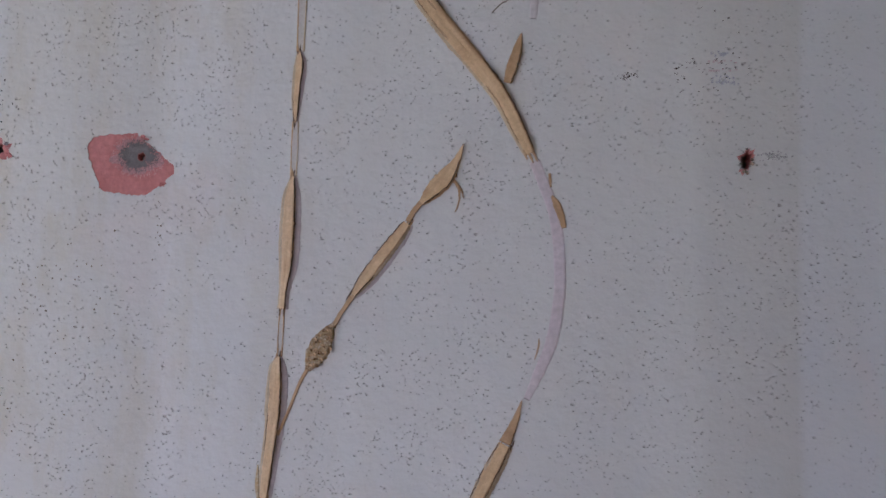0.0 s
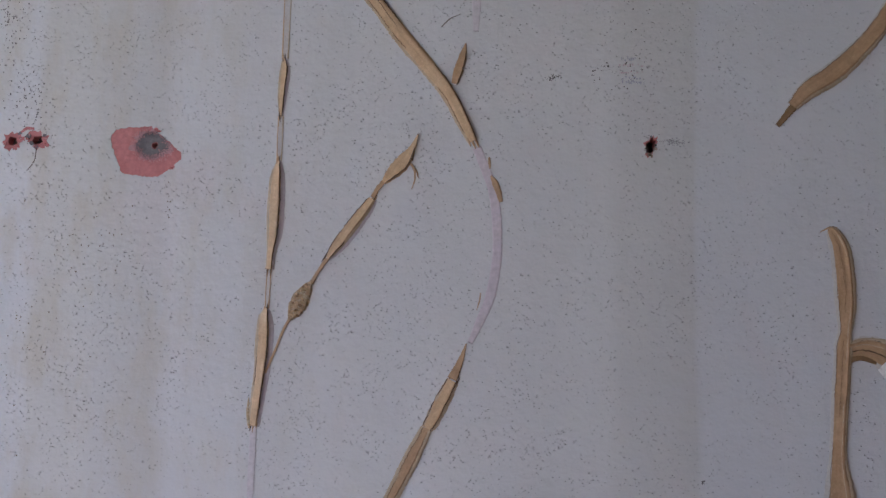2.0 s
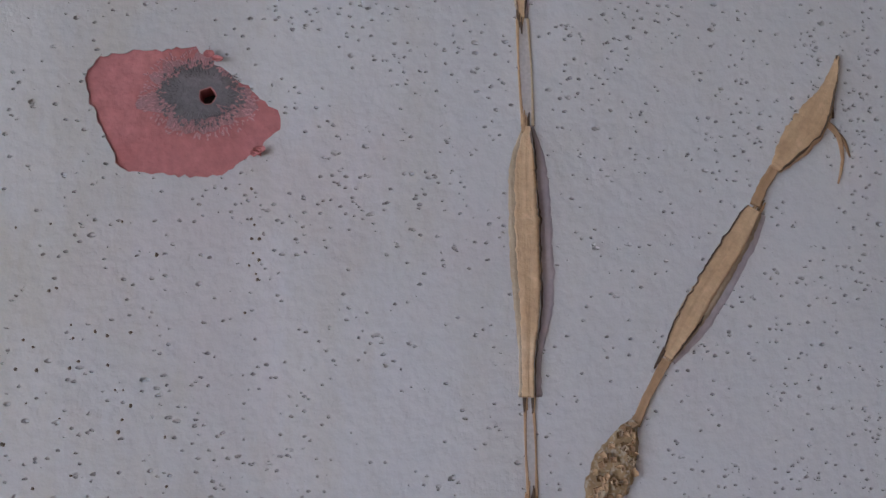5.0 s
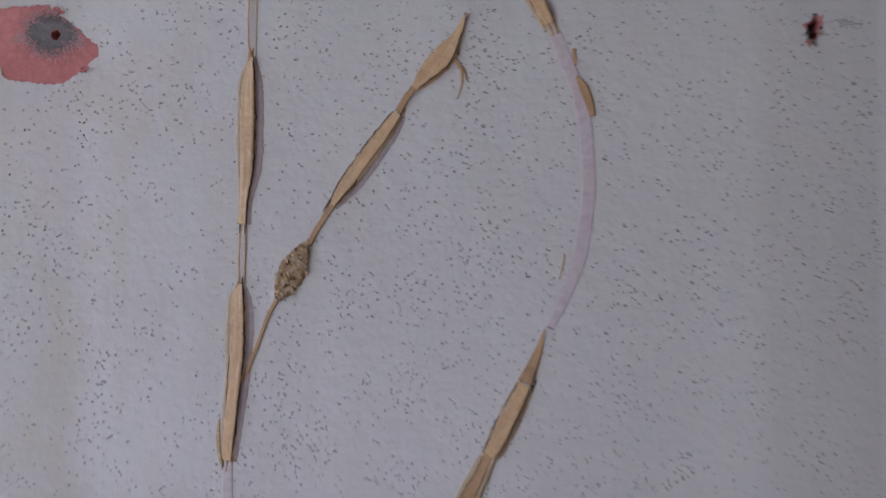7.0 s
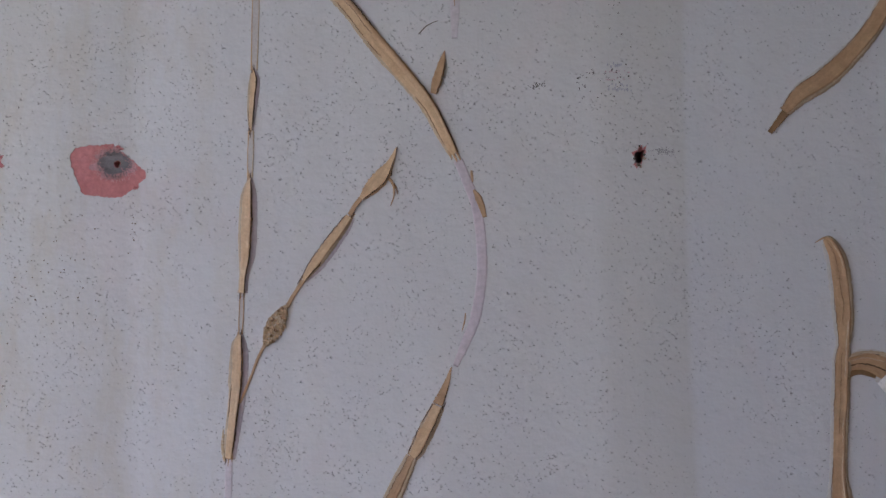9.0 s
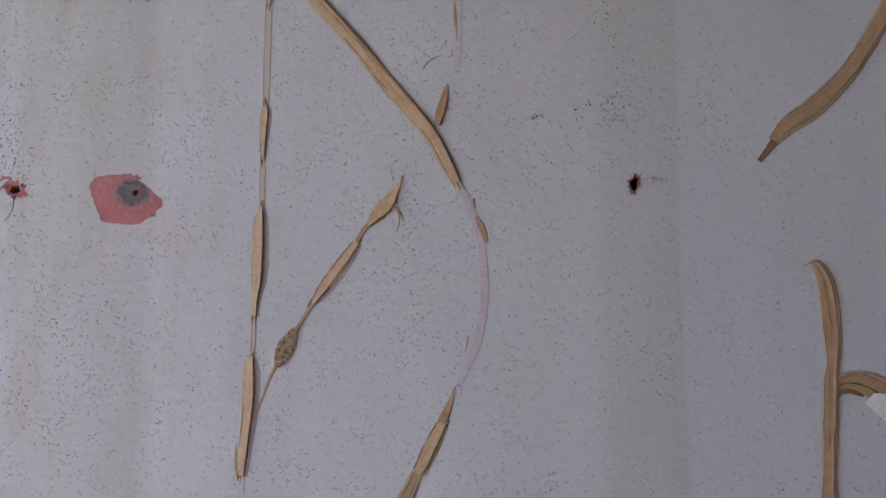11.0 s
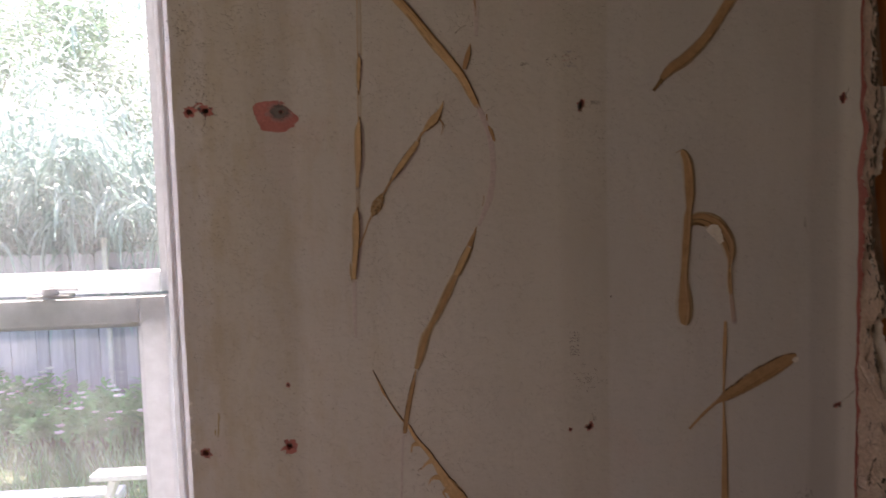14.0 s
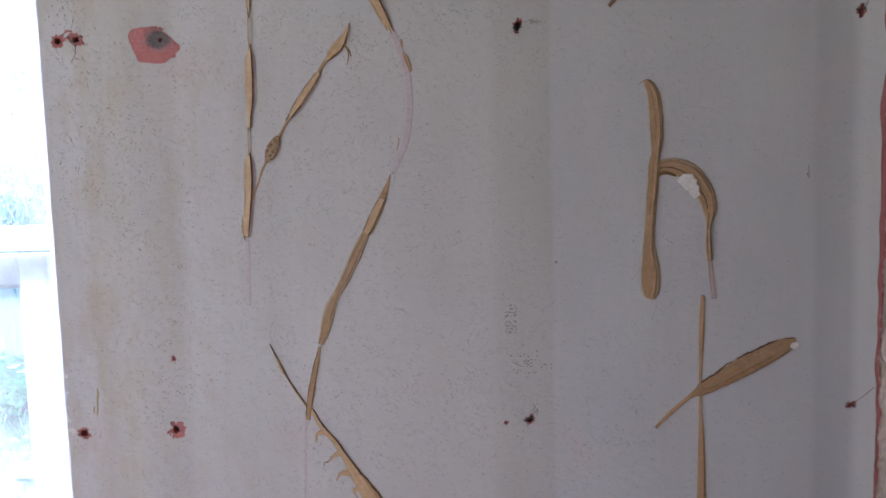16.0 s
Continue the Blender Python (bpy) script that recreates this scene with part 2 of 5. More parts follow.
PINK = grained("pink_board_paper", (0.62, 0.25, 0.235), (0.52, 0.19, 0.175), 45.0, 0.85, relief=0.5, depth=0.0012)
GREY_PATCH = grained("grey_bare_plaster", (0.165, 0.15, 0.15), (0.26, 0.235, 0.235), 160.0, 0.9, relief=0.5, depth=0.0008)
GYPSUM = grained("crumbled_gypsum", (0.88, 0.76, 0.68), (0.76, 0.62, 0.54), 38.0, 0.95, relief=0.7, depth=0.003)
SCUFF = grained("scuffed_pink_paper", (0.42, 0.25, 0.25), (0.54, 0.3, 0.29), 300.0, 0.9, relief=0.5, depth=0.0006)
PALE_FIBRE = grained("pale_paper_fibre", (0.66, 0.37, 0.35), (0.6, 0.31, 0.3), 200.0, 0.9)
# dark scraps and cracks, also painted shade in gaps and screw holes
GYPSUM_DARK = grained("dark_gypsum_and_shade", (0.22, 0.19, 0.15), (0.08, 0.07, 0.06), 90.0, 0.95, relief=0.9, depth=0.003)
WHITE_PAPER = grained("torn_white_paper", (0.94, 0.92, 0.89), (0.84, 0.8, 0.75), 60.0, 0.9, relief=0.5, depth=0.0012)
WOOD = grained("orange_furring_wood", (0.46, 0.185, 0.055), (0.33, 0.115, 0.034), 9.0, 0.55, (5.0, 5.0, 0.35), 0.25, 0.001, 7.0)
WOOD_DARK = grained("dark_wood_knot", (0.1, 0.035, 0.015), (0.06, 0.02, 0.01), 60.0, 0.7)
BLOCK = grained("painted_block", (0.60, 0.45, 0.41), (0.44, 0.325, 0.29), 9.0, 0.85, relief=0.5, depth=0.003, fine=18.0, random_shade=0.12)
BLOCK_BROWN = grained("brown_stained_block", (0.46, 0.345, 0.3), (0.34, 0.25, 0.21), 7.0, 0.85, relief=0.5, depth=0.003, fine=20.0, random_shade=0.1)
MORTAR = grained("block_mortar", (0.42, 0.325, 0.29), (0.32, 0.245, 0.215), 22.0, 0.95, relief=0.6, depth=0.002)


def thin_vinyl():
    """Hollow white window profile: its thin walls let sunlight glow through."""
    m = grained("white_vinyl", (0.82, 0.85, 0.88), (0.75, 0.78, 0.82), 8.0, 0.35, relief=0.03, depth=0.0005)
    tree = m.node_tree
    thin = node(tree, "ShaderNodeBsdfTranslucent", Color=(0.9, 0.94, 0.97, 1))
    both = tree.nodes.new("ShaderNodeMixShader")
    both.inputs[0].default_value = 0.42
    tree.links.new(tree.nodes["Principled BSDF"].outputs[0], both.inputs[1])
    tree.links.new(thin.outputs[0], both.inputs[2])
    tree.links.new(both.outputs[0], tree.nodes["Material Output"].inputs["Surface"])
    return m


VINYL = thin_vinyl()
GASKET = grained("grey_gasket", (0.16, 0.15, 0.15), (0.1, 0.1, 0.1), 60.0, 0.6)
GLASS = dirty_glass()
PLASTER = grained("room_plaster", (0.33, 0.28, 0.222), (0.27, 0.228, 0.18), 3.0, 0.8, relief=0.1, depth=0.001)
CONCRETE = grained("floor_concrete", (0.29, 0.226, 0.158), (0.22, 0.17, 0.118), 5.0, 0.8, relief=0.3, depth=0.002)
FENCE = grained("weathered_fence_wood", (0.64, 0.64, 0.72), (0.5, 0.5, 0.57), 3.0, 0.9, (6.0, 6.0, 0.4), 0.5, 0.004, random_shade=0.35)
LAWN = grained("lawn_soil", (0.08, 0.14, 0.05), (0.13, 0.16, 0.08), 3.0, 0.95, relief=0.6, depth=0.02)
WHITE_WOOD = grained("white_garden_paint", (0.78, 0.78, 0.76), (0.68, 0.67, 0.65), 6.0, 0.5)
PETAL = grained("white_petals", (0.8, 0.8, 0.76), (0.72, 0.72, 0.66), 20.0, 0.7)
ROSE = grained("pink_petals", (0.7, 0.16, 0.2), (0.55, 0.1, 0.16), 20.0, 0.7)
BARK = grained("bark", (0.13, 0.1, 0.075), (0.08, 0.06, 0.045), 12.0, 0.95, (1, 1, 0.3), 0.8, 0.02)
WIRE = grained("galvanised_wire", (0.6, 0.6, 0.6), (0.5, 0.5, 0.5), 60.0, 0.4)


def leafy(name, a, c, through_light=0.4):
    """Leaves of uneven colour that let some light through."""
    m, tree, b = nodes_of(name, 0.45, 0.0, 0.5)
    geo = tree.nodes.new("ShaderNodeNewGeometry")
    col = mix(tree, geo.outputs["Random Per Island"], a, c)
    tree.links.new(col, b.inputs["Base Color"])
    thin = tree.nodes.new("ShaderNodeBsdfTranslucent")
    tree.links.new(col, thin.inputs["Color"])
    both = tree.nodes.new("ShaderNodeMixShader")
    both.inputs[0].default_value = through_light
    tree.links.new(b.outputs[0], both.inputs[1])
    tree.links.new(thin.outputs[0], both.inputs[2])
    tree.links.new(both.outputs[0], tree.nodes["Material Output"].inputs["Surface"])
    return m


REED = leafy("reed_leaves", (0.18, 0.31, 0.25), (0.52, 0.68, 0.65), 0.58)
LEAF = leafy("tree_leaves", (0.13, 0.24, 0.15), (0.3, 0.44, 0.31), 0.55)
WEED = leafy("weed_leaves", (0.11, 0.36, 0.13), (0.24, 0.56, 0.22), 0.5)
BLADE = leafy("grass_blades", (0.12, 0.28, 0.11), (0.27, 0.42, 0.22), 0.4)


# ---------------------------------------------------------------- building helpers
def link_mesh(name, bm, material, parent=None, label="", smooth=False):
    me = bpy.data.meshes.new(name)
    bm.to_mesh(me)
    bm.free()
    me.materials.append(material)
    if smooth:
        me.polygons.foreach_set("use_smooth", [True] * len(me.polygons))
    ob = new(name, me)
    if parent is not None:
        ob.parent = parent
    if label:
        ob["label"] = label
    return ob


part = link_mesh


def thing(name, label, category, group="", kind="", at=(0, 0, 0)):
    ob = new(name)
    ob.location = at
    return tagged(ob, label, category, group, kind)


def add_box(bm, lo, hi, bevel=0.0):
    m = Matrix.LocRotScale([(a + b) / 2 for a, b in zip(lo, hi)], None, [b - a for a, b in zip(lo, hi)])
    geom = bmesh.ops.create_cube(bm, size=1.0, matrix=m)
    if bevel:
        edges = list({e for v in geom["verts"] for e in v.link_edges})
        bmesh.ops.bevel(bm, geom=edges, offset=bevel, segments=2, affect="EDGES", profile=0.6)
    return bm


def box(lo, hi, bevel=0.0):
    return add_box(bmesh.new(), lo, hi, bevel)


def from_lists(name, verts, faces, material, parent=None, label="", smooth=False):
    me = bpy.data.meshes.new(name)
    me.from_pydata(verts, [], faces)
    me.materials.append(material)
    if smooth:
        me.polygons.foreach_set("use_smooth", [True] * len(me.polygons))
    ob = new(name, me)
    if parent is not None:
        ob.parent = parent
    if label:
        ob["label"] = label
    return ob


def wob(a, b=0.0, c=0.0):
    """Smooth noise, -1 to 1."""
    return noise.noise((a, b, c))


def glide(points, step):
    """A smooth line through the points (x, z, width), sampled about every step metres."""
    p = np.array([points[0], *points, points[-1]], float)
    out = []
    for k in range(1, len(p) - 2):
        a, b, c, d = p[k - 1], p[k], p[k + 1], p[k + 2]
        n = max(2, int(np.hypot(*(c - b)[:2]) / step))
        for s in np.arange(n) / n:
            out.append(0.5 * (2 * b + (c - a) * s + (2 * a - 5 * b + 4 * c - d) * s**2 + (3 * b - a - 3 * c + d) * s**3))
    out.append(p[-2])
    return np.array(out)


def blob(cx, cz, rx, rz, seed, count=14, rough=0.25):
    """An uneven round outline on the wall."""
    ring = []
    for k in range(count):
        a = 2 * math.pi * k / count
        r = 1 + rough * wob(seed * 7.3 + 2.1 * math.cos(a), 2.1 * math.sin(a), seed)  + rough * 0.6 * wob(seed * 3.1, 5 * math.cos(a), 5 * math.sin(a))
        ring.append((cx + rx * r * math.cos(a), cz + rz * r * math.sin(a)))
    return ring


def jagged(cx, cz, rx, rz, seed, count=30):
    """A torn outline with sharp teeth."""
    rng = random.Random(seed)
    return [(cx + rx * r * math.cos(a) + 0.2 * rx * math.sin(3 * a + seed), cz + rz * r * math.sin(a)) for a, r in ((2 * math.pi * k / count, rng.uniform(0.55, 1.15)) for k in range(count))]


def slab(name, outline, holes, y0, y1, material, parent, label="", inset=0.0):
    """A sheet with the outline and holes (x, z), from depth y0 to y1."""
    bm = bmesh.new()
    edges = []
    for ring in (outline, *holes):
        vs = [bm.verts.new((x, y0, z)) for x, z in ring]
        edges += [bm.edges.new((vs[k], vs[(k + 1) % len(vs)])) for k in range(len(vs))]
    bmesh.ops.triangle_fill(bm, use_beauty=True, edges=edges, normal=(0, -1, 0))
    front = list(bm.faces)
    got = bmesh.ops.extrude_face_region(bm, geom=front)
    for v in got["geom"]:
        if isinstance(v, bmesh.types.BMVert):
            v.co.y = y1
    bmesh.ops.recalc_face_normals(bm, faces=bm.faces)
    return link_mesh(name, bm, material, parent, label)


SURFACES = {}


def bead(name, points, height, material, parent=None, seed=0, label="", rim=0.35, edge=0.16, blunt=True, step=0.0012, film=False):
    """A squeezed bead of glue on the wall: points are x, z in metres and width in millimetres."""
    line = glide([(x, z, w / 1000) for x, z, w in points], step)
    n, cols = len(line), 13
    t = np.gradient(line[:, :2], axis=0)
    t /= np.maximum(np.linalg.norm(t, axis=1), 1e-9)[:, None]
    side = np.stack([t[:, 1], -t[:, 0]], 1)
    if abs(side[:, 0].mean()) > 0.2 and side[:, 0].mean() < 0:
        side = -side
    ends = {0: 0.75, 1: 0.9, n - 2: 0.9, n - 1: 0.75} if blunt else {0: 0.1, n - 1: 0.1}

    def skin(k, u):
        """Place on the bead at station k, u across from -1 to 1, and its rise off the wall."""
        x, z, w = line[k]
        s = k * step
        tall = 0.55 * height * min(1.0, (w / 0.009)) ** 0.5 * (0.85 + 0.35 * wob(s * 60, seed, 3.0)) * ends.get(k, 1.0)
        far = 9 if u > 0 else 0
        half = 0.5 * w * (1 + 0.7 * edge * wob(s * 47, seed, far) + 0.6 * edge * wob(s * 170, seed, far + 2) + 0.9 * edge * wob(s * 530, seed, far + 4) + 0.5 * edge * wob(s * 1190, seed, far + 6))
        if film:
            rise = 0.0001 + tall * (1 - abs(u) ** 6)
        else:
            rise = tall * (1 - abs(u) ** 4) * (min(1.0, 0.5 * (u + 1.0) + 0.12) + rim * math.exp(-((u - 0.7 - 0.2 * wob(s * 90, seed, 2.0)) / 0.2) ** 2) + 0.2 * wob(u * 4, s * 22, seed) + 0.1 * wob(u * 6, s * 220, seed))
            rise = 0.0002 + max(rise, 0.3 * tall * (1 - u * u))
        return x + side[k, 0] * u * half, z + side[k, 1] * u * half, max(0.0, rise)

    verts, faces, across = [], [], []
    for k in range(n):
        for q in range(cols):
            u = -1 + 2 * q / (cols - 1)
            x, z, rise = skin(k, u)
            verts.append((x, -rise if 0 < q < cols - 1 else 0.0003, z))
            across.append((u * 0.5 * line[k][2], k * step))
    for k in range(n - 1):
        for q in range(cols - 1):
            a = k * cols + q
            faces.append((a, a + 1, a + cols + 1, a + cols))
    faces.append(tuple(range(cols)))
    faces.append(tuple(range((n - 1) * cols, n * cols))[::-1])
    ob = from_lists(name, verts, faces, material, parent, label, True)
    uv = ob.data.uv_layers.new(name="along")
    for loop in ob.data.loops:
        uv.data[loop.index].uv = across[loop.vertex_index]
    SURFACES[tuple(points)] = (n, step, skin)
    return ob


def ridge(name, points, material, parent=None, seed=0, height=0.0011, label=""):
    """A thin raised thread of glue."""
    return bead(name, points, height, material, parent, seed, label, rim=0.0, edge=0.25, blunt=False, step=0.0016)


def shard(name, ring, lift, thick, material, parent, seed=0, label="", y=0.0, curl=0.0):
    """A torn flake: its outline (x, z), lifted towards the room, uneven and curled."""
    cx, cz = np.mean([p[0] for p in ring]), np.mean([p[1] for p in ring])
    n = len(ring)
    verts = [(cx, y - lift - thick, cz)]
    for q in (0.55, 1.0):
        for x, z in ring:
            px, pz = cx + (x - cx) * q, cz + (z - cz) * q
            verts.append((px, y - lift - thick - curl * q * (0.5 + wob(px * 90, pz * 90, seed)) - 0.3 * thick * wob(px * 400, pz * 400, seed), pz))
    base = len(verts)
    verts += [(x, v[1] + thick, z) for (x, z), v in zip(ring, verts[1 + n:1 + 2 * n])]
    faces = []
    for k in range(n):
        j = (k + 1) % n
        faces.append((0, 1 + k, 1 + j))
        faces.append((1 + k, 1 + n + k, 1 + n + j, 1 + j))
        faces.append((1 + n + k, base + k, base + j, 1 + n + j))
    faces.append(tuple(base + k for k in range(n))[::-1])
    return from_lists(name, verts, faces, material, parent, label)


# ---------------------------------------------------------------- the window wall
TOP = 2.45
HOLES = {  # torn screw holes: x, z, radius of the torn paper, radius of the hole, stretch upwards, slant
    "a": (0.0262, 1.4492, 0.0076, 0.0040, 1.0, 0.0), "b": (0.0480, 1.4505, 0.0084, 0.0045, 0.85, 0.0), "c": (0.567, 1.4475, 0.0046, 0.0040, 1.75, 0.25), "d": (0.573, 0.9855, 0.0052, 0.0042, 1.1, 0.3),
    "e": (0.545, 0.982, 0.0028, 0.0023, 1.0, 0.0), "f": (0.141, 0.978, 0.0105, 0.0045, 1.0, 0.0), "g": (0.0245, 0.974, 0.0075, 0.005, 0.9, 0.0), "h": (0.947, 0.9990, 0.0052, 0.0046, 0.75, 0.5),
    "i": (0.950, 1.449, 0.0048, 0.0042, 1.7, 0.1), "j": (0.157, 1.616, 0.004, 0.003, 1.0, 0.0), "k": (0.143, 1.066, 0.0032, 0.0022, 1.0, 0.0),
}


def hole_ring(x, z, r, tall, slant, seed, count, rough):
    """A torn hole's outline, stretched upwards and slanted."""
    return [(px + slant * (pz - z) * tall, z + (pz - z) * tall) for px, pz in blob(x, z, r, r, seed, count, rough)]


PATCH = (0.1435, 1.4415)
PATCH_RING = [(PATCH[0] + 1.06 * x / 1000, PATCH[1] + 1.06 * z / 1000) for x, z in (
    (-30, 11.5), (-26, 17), (-14, 19), (3, 20), (5.5, 17), (7, 20.5), (8.5, 14.5), (12, 12), (20, 5), (28, -2), (27.5, -7), (22, -11), (21.5, -15), (18, -14.5),
    (13, -19), (5, -21.5), (-8, -20), (-18, -19), (-21, -16), (-25, -6), (-29, 4))]


def ragged(ring, step, jitter, seed):
    """The same outline with a fine torn edge."""
    rng = random.Random(seed)
    out = []
    for (xa, za), (xb, zb) in zip(ring, ring[1:] + ring[:1]):
        n = max(1, int(math.hypot(xb - xa, zb - za) / step))
        out += [(xa + (xb - xa) * q / n + rng.gauss(0, jitter), za + (zb - za) * q / n + rng.gauss(0, jitter)) for q in range(n)]
    return out


PATCH_RING = ragged(PATCH_RING, 0.0016, 0.00032, 31)


def right_edge(z):
    return 0.9755 + 0.0045 * wob(z * 7.0, 1.0) + 0.0022 * wob(z * 31, 2.0) + 0.001 * wob(z * 130, 3.0) + 0.006 * math.exp(-((z - 1.397) / 0.03) ** 2)


def left_edge(z):
    return 0.0045 + 0.0009 * wob(z * 25, 11.0) + 0.0006 * wob(z * 170, 12.0) + 0.004 * max(0.0, wob(z * 70, 13.0)) * math.exp(-((z - 1.01) / 0.05) ** 2)


def board_outline(grow_right=0.0, grow_left=0.0, fine=0.006):
    zs = np.arange(0.02, TOP, fine)
    right = [(right_edge(z) + grow_right * (1 + 0.8 * wob(z * 40, 5.0) + 0.5 * wob(z * 190, 6.0)) * (1 + 1.6 * math.exp(-((z - 1.3) / 0.14) ** 2)), z) for z in zs]
    left = [(left_edge(z) - grow_left, z) for z in zs[::-1]]
    return right + left


wall_north = thing("wall_north", "off-white painted wallboard with dried glue trails and torn screw holes", "wall", kind="structure")
skin_holes = [hole_ring(x, z, r, tall, slant, 3 + k, 28, 0.75) for k, (x, z, r, _, tall, slant) in enumerate(HOLES.values())] + [PATCH_RING]
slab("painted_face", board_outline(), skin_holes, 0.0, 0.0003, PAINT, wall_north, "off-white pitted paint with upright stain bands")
core_holes = [hole_ring(x, z, r, tall, slant, 30 + k, 16, 0.5) for k, (x, z, _, r, tall, slant) in enumerate(HOLES.values())] + [blob(0.1498, 1.4462, 0.0026, 0.0026, 50, 10, 0.25)]
slab("board_core", board_outline(0.004, 0.0, 0.003), core_holes, 0.00042, 0.0125, PINK, wall_north, "pink paper layer of the board")


def bare_patch():
    """The worn spot round the hole in the pink tear: a scuffed halo and a grey middle."""
    for name, ring, y, mat, label in (
        ("scuffed_paper", blob(0.1462, 1.4468, 0.0165, 0.0125, 63, 60, 0.5), 0.00036, SCUFF, "scuffed grey-pink paper round a screw hole"),
        ("bare_plaster", blob(0.1475, 1.4472, 0.0125, 0.0088, 61, 60, 0.5), 0.0003, GREY_PATCH, "grey bare plaster in the pink tear"),
    ):
        bm = bmesh.new()
        edges = []
        for r in (ring, blob(0.1498, 1.4462, 0.0029, 0.0029, 50, 10, 0.25)):
            vs = [bm.verts.new((x, y, z)) for x, z in r]
            edges += [bm.edges.new((vs[k], vs[(k + 1) % len(vs)])) for k in range(len(vs))]
        bmesh.ops.triangle_fill(bm, use_beauty=True, edges=edges, normal=(0, -1, 0))
        link_mesh(name, bm, mat, wall_north, label)


def paper_fibres(name, count, near, far, y, seed, material, label):
    """Torn fibres that lie out from the hole in the pink paper."""
    rng = random.Random(seed)
    verts, faces = [], []
    for k in range(count):
        a = rng.uniform(0, 2 * math.pi)
        r = rng.uniform(near, far)
        long, wide = rng.uniform(0.0007, 0.0020), rng.uniform(0.0002, 0.0005)
        bend = a + rng.gauss(0, 0.3)
        x, z = 0.1478 + 1.25 * r * math.cos(a), 0.0 + 1.4468 + r * math.sin(a)
        dx, dz = math.cos(bend), math.sin(bend)
        n = len(verts)
        verts += [(x, y, z), (x + dx * long * 0.5 - dz * wide, y - 0.00016, z + dz * long * 0.5 + dx * wide), (x + dx * long, y, z + dz * long), (x + dx * long * 0.5 + dz * wide, y - 0.00008, z + dz * long * 0.5 - dx * wide)]
        faces.append((n, n + 1, n + 2, n + 3))
    from_lists(name, verts, faces, material, wall_north, label)


bare_patch()
paper_fibres("grey_fibres", 420, 0.006, 0.0108, 0.0002, 71, GREY_PATCH, "grey torn paper fibres")
paper_fibres("pale_fibres", 520, 0.0085, 0.0150, 0.00025, 72, PALE_FIBRE, "pale torn paper fibres")
# dark discs set into the holes, painting the shade of their depth
for x, z, r in ((0.1498, 1.4462, 0.0034), (0.0262, 1.4492, 0.0056), (0.0480, 1.4505, 0.006)):
    bm = bmesh.new()
    bm.faces.new([bm.verts.new((px, 0.0085, pz)) for px, pz in blob(x, z, r, r, 90, 16, 0.2)])
    link_mesh("hole_bottom", bm, GYPSUM_DARK, wall_north, "dark disc painting the shade inside a screw hole")
SCRAP_RNG = random.Random(77)
for k, (x, z, r, _, tall, slant) in enumerate(HOLES.values()):
    # torn fibres of paper standing round each hole
    for q in range(7 if r > 0.004 else 2):
        a = SCRAP_RNG.uniform(0, 6.28)
        px, pz = x + r * SCRAP_RNG.uniform(0.75, 1.1) * math.cos(a), z + r * tall * SCRAP_RNG.uniform(0.75, 1.05) * math.sin(a)
        mat = SCRAP_RNG.choice((GYPSUM_DARK, GYPSUM_DARK, SCUFF, BACKING) if k in (2, 3, 7, 8) else (PINK, SCUFF, GREY_PATCH, PALE_FIBRE))
        shard("torn_paper", jagged(px, pz, SCRAP_RNG.uniform(0.0008, 0.0020), SCRAP_RNG.uniform(0.0008, 0.0018), 70 + 9 * k + q, 9), 0.0, 0.0004, mat, wall_north, k, curl=0.0009)
for k, (x, z) in enumerate(((0.1505, 1.4600), (0.1535, 1.4585), (0.166, 1.4275), (0.1645, 1.4265))):
    shard("torn_paper", blob(x, z, 0.0019, 0.0011, 140 + k, 7, 0.6), 0.0002, 0.0005, PINK, wall_north, k, curl=0.001)


GYPSUM_RUN = [(0.70, 1.020), (0.79, 1.025), (0.86, 1.028), (0.90, 1.032), (0.915, 1.044), (0.96, 1.047), (0.985, 1.054), (0.998, 1.046), (1.01, 1.028), (1.02, 1.018), (1.048, 1.011), (1.10, 1.003),
              (1.122, 1.010), (1.138, 1.026), (1.150, 1.028), (1.176, 1.016), (1.22, 1.004), (1.25, 0.999), (1.31, 1.000), (1.36, 1.003), (1.40, 1.007), (1.466, 1.009), (1.474, 1.002), (1.60, 1.000)]
PAPER_RUN = [(0.694, 1.0330), (0.784, 1.0370), (0.801, 1.0440), (0.823, 1.0465), (0.844, 1.0440), (0.867, 1.0390), (0.871, 1.0550), (0.881, 1.0590), (0.896, 1.0630), (0.905, 1.0580), (0.908, 1.0730), (0.917, 1.0760), (0.932, 1.0760),
             (0.951, 1.0720), (0.973, 1.0680), (0.98, 1.0580), (0.984, 1.0290), (0.996, 1.0350), (1, 1.0490), (1.03, 1.0420), (1.056, 1.0340), (1.09, 1.0250), (1.122, 1.0175), (1.132, 1.0380), (1.136, 1.0550), (1.141, 1.0420), (1.151, 1.0340),
             (1.165, 1.0200), (1.17, 1.0000), (1.33, 0.9980), (1.34, 1.0130), (1.36, 1.0160), (1.4, 1.0220), (1.43, 1.0245), (1.465, 1.0270), (1.469, 1.0000), (1.6, 1.0000)]
PAPER_BACK = [(0.694, 1.0130), (0.784, 1.0140), (0.844, 1.0310), (0.868, 1.0300), (0.894, 1.0280), (0.9, 1.0390), (0.934, 1.0430), (0.941, 1.0550), (0.973, 1.0510), (0.984, 1.0470), (1, 1.0210), (1.03, 1.0200), (1.056, 1.0130), (1.09, 1.0044), (1.13, 1.0120), (1.145, 1.0260), (1.33, 1.0000), (1.36, 1.0090), (1.42, 1.0100), (1.465, 1.0120), (1.6, 1.0000)]


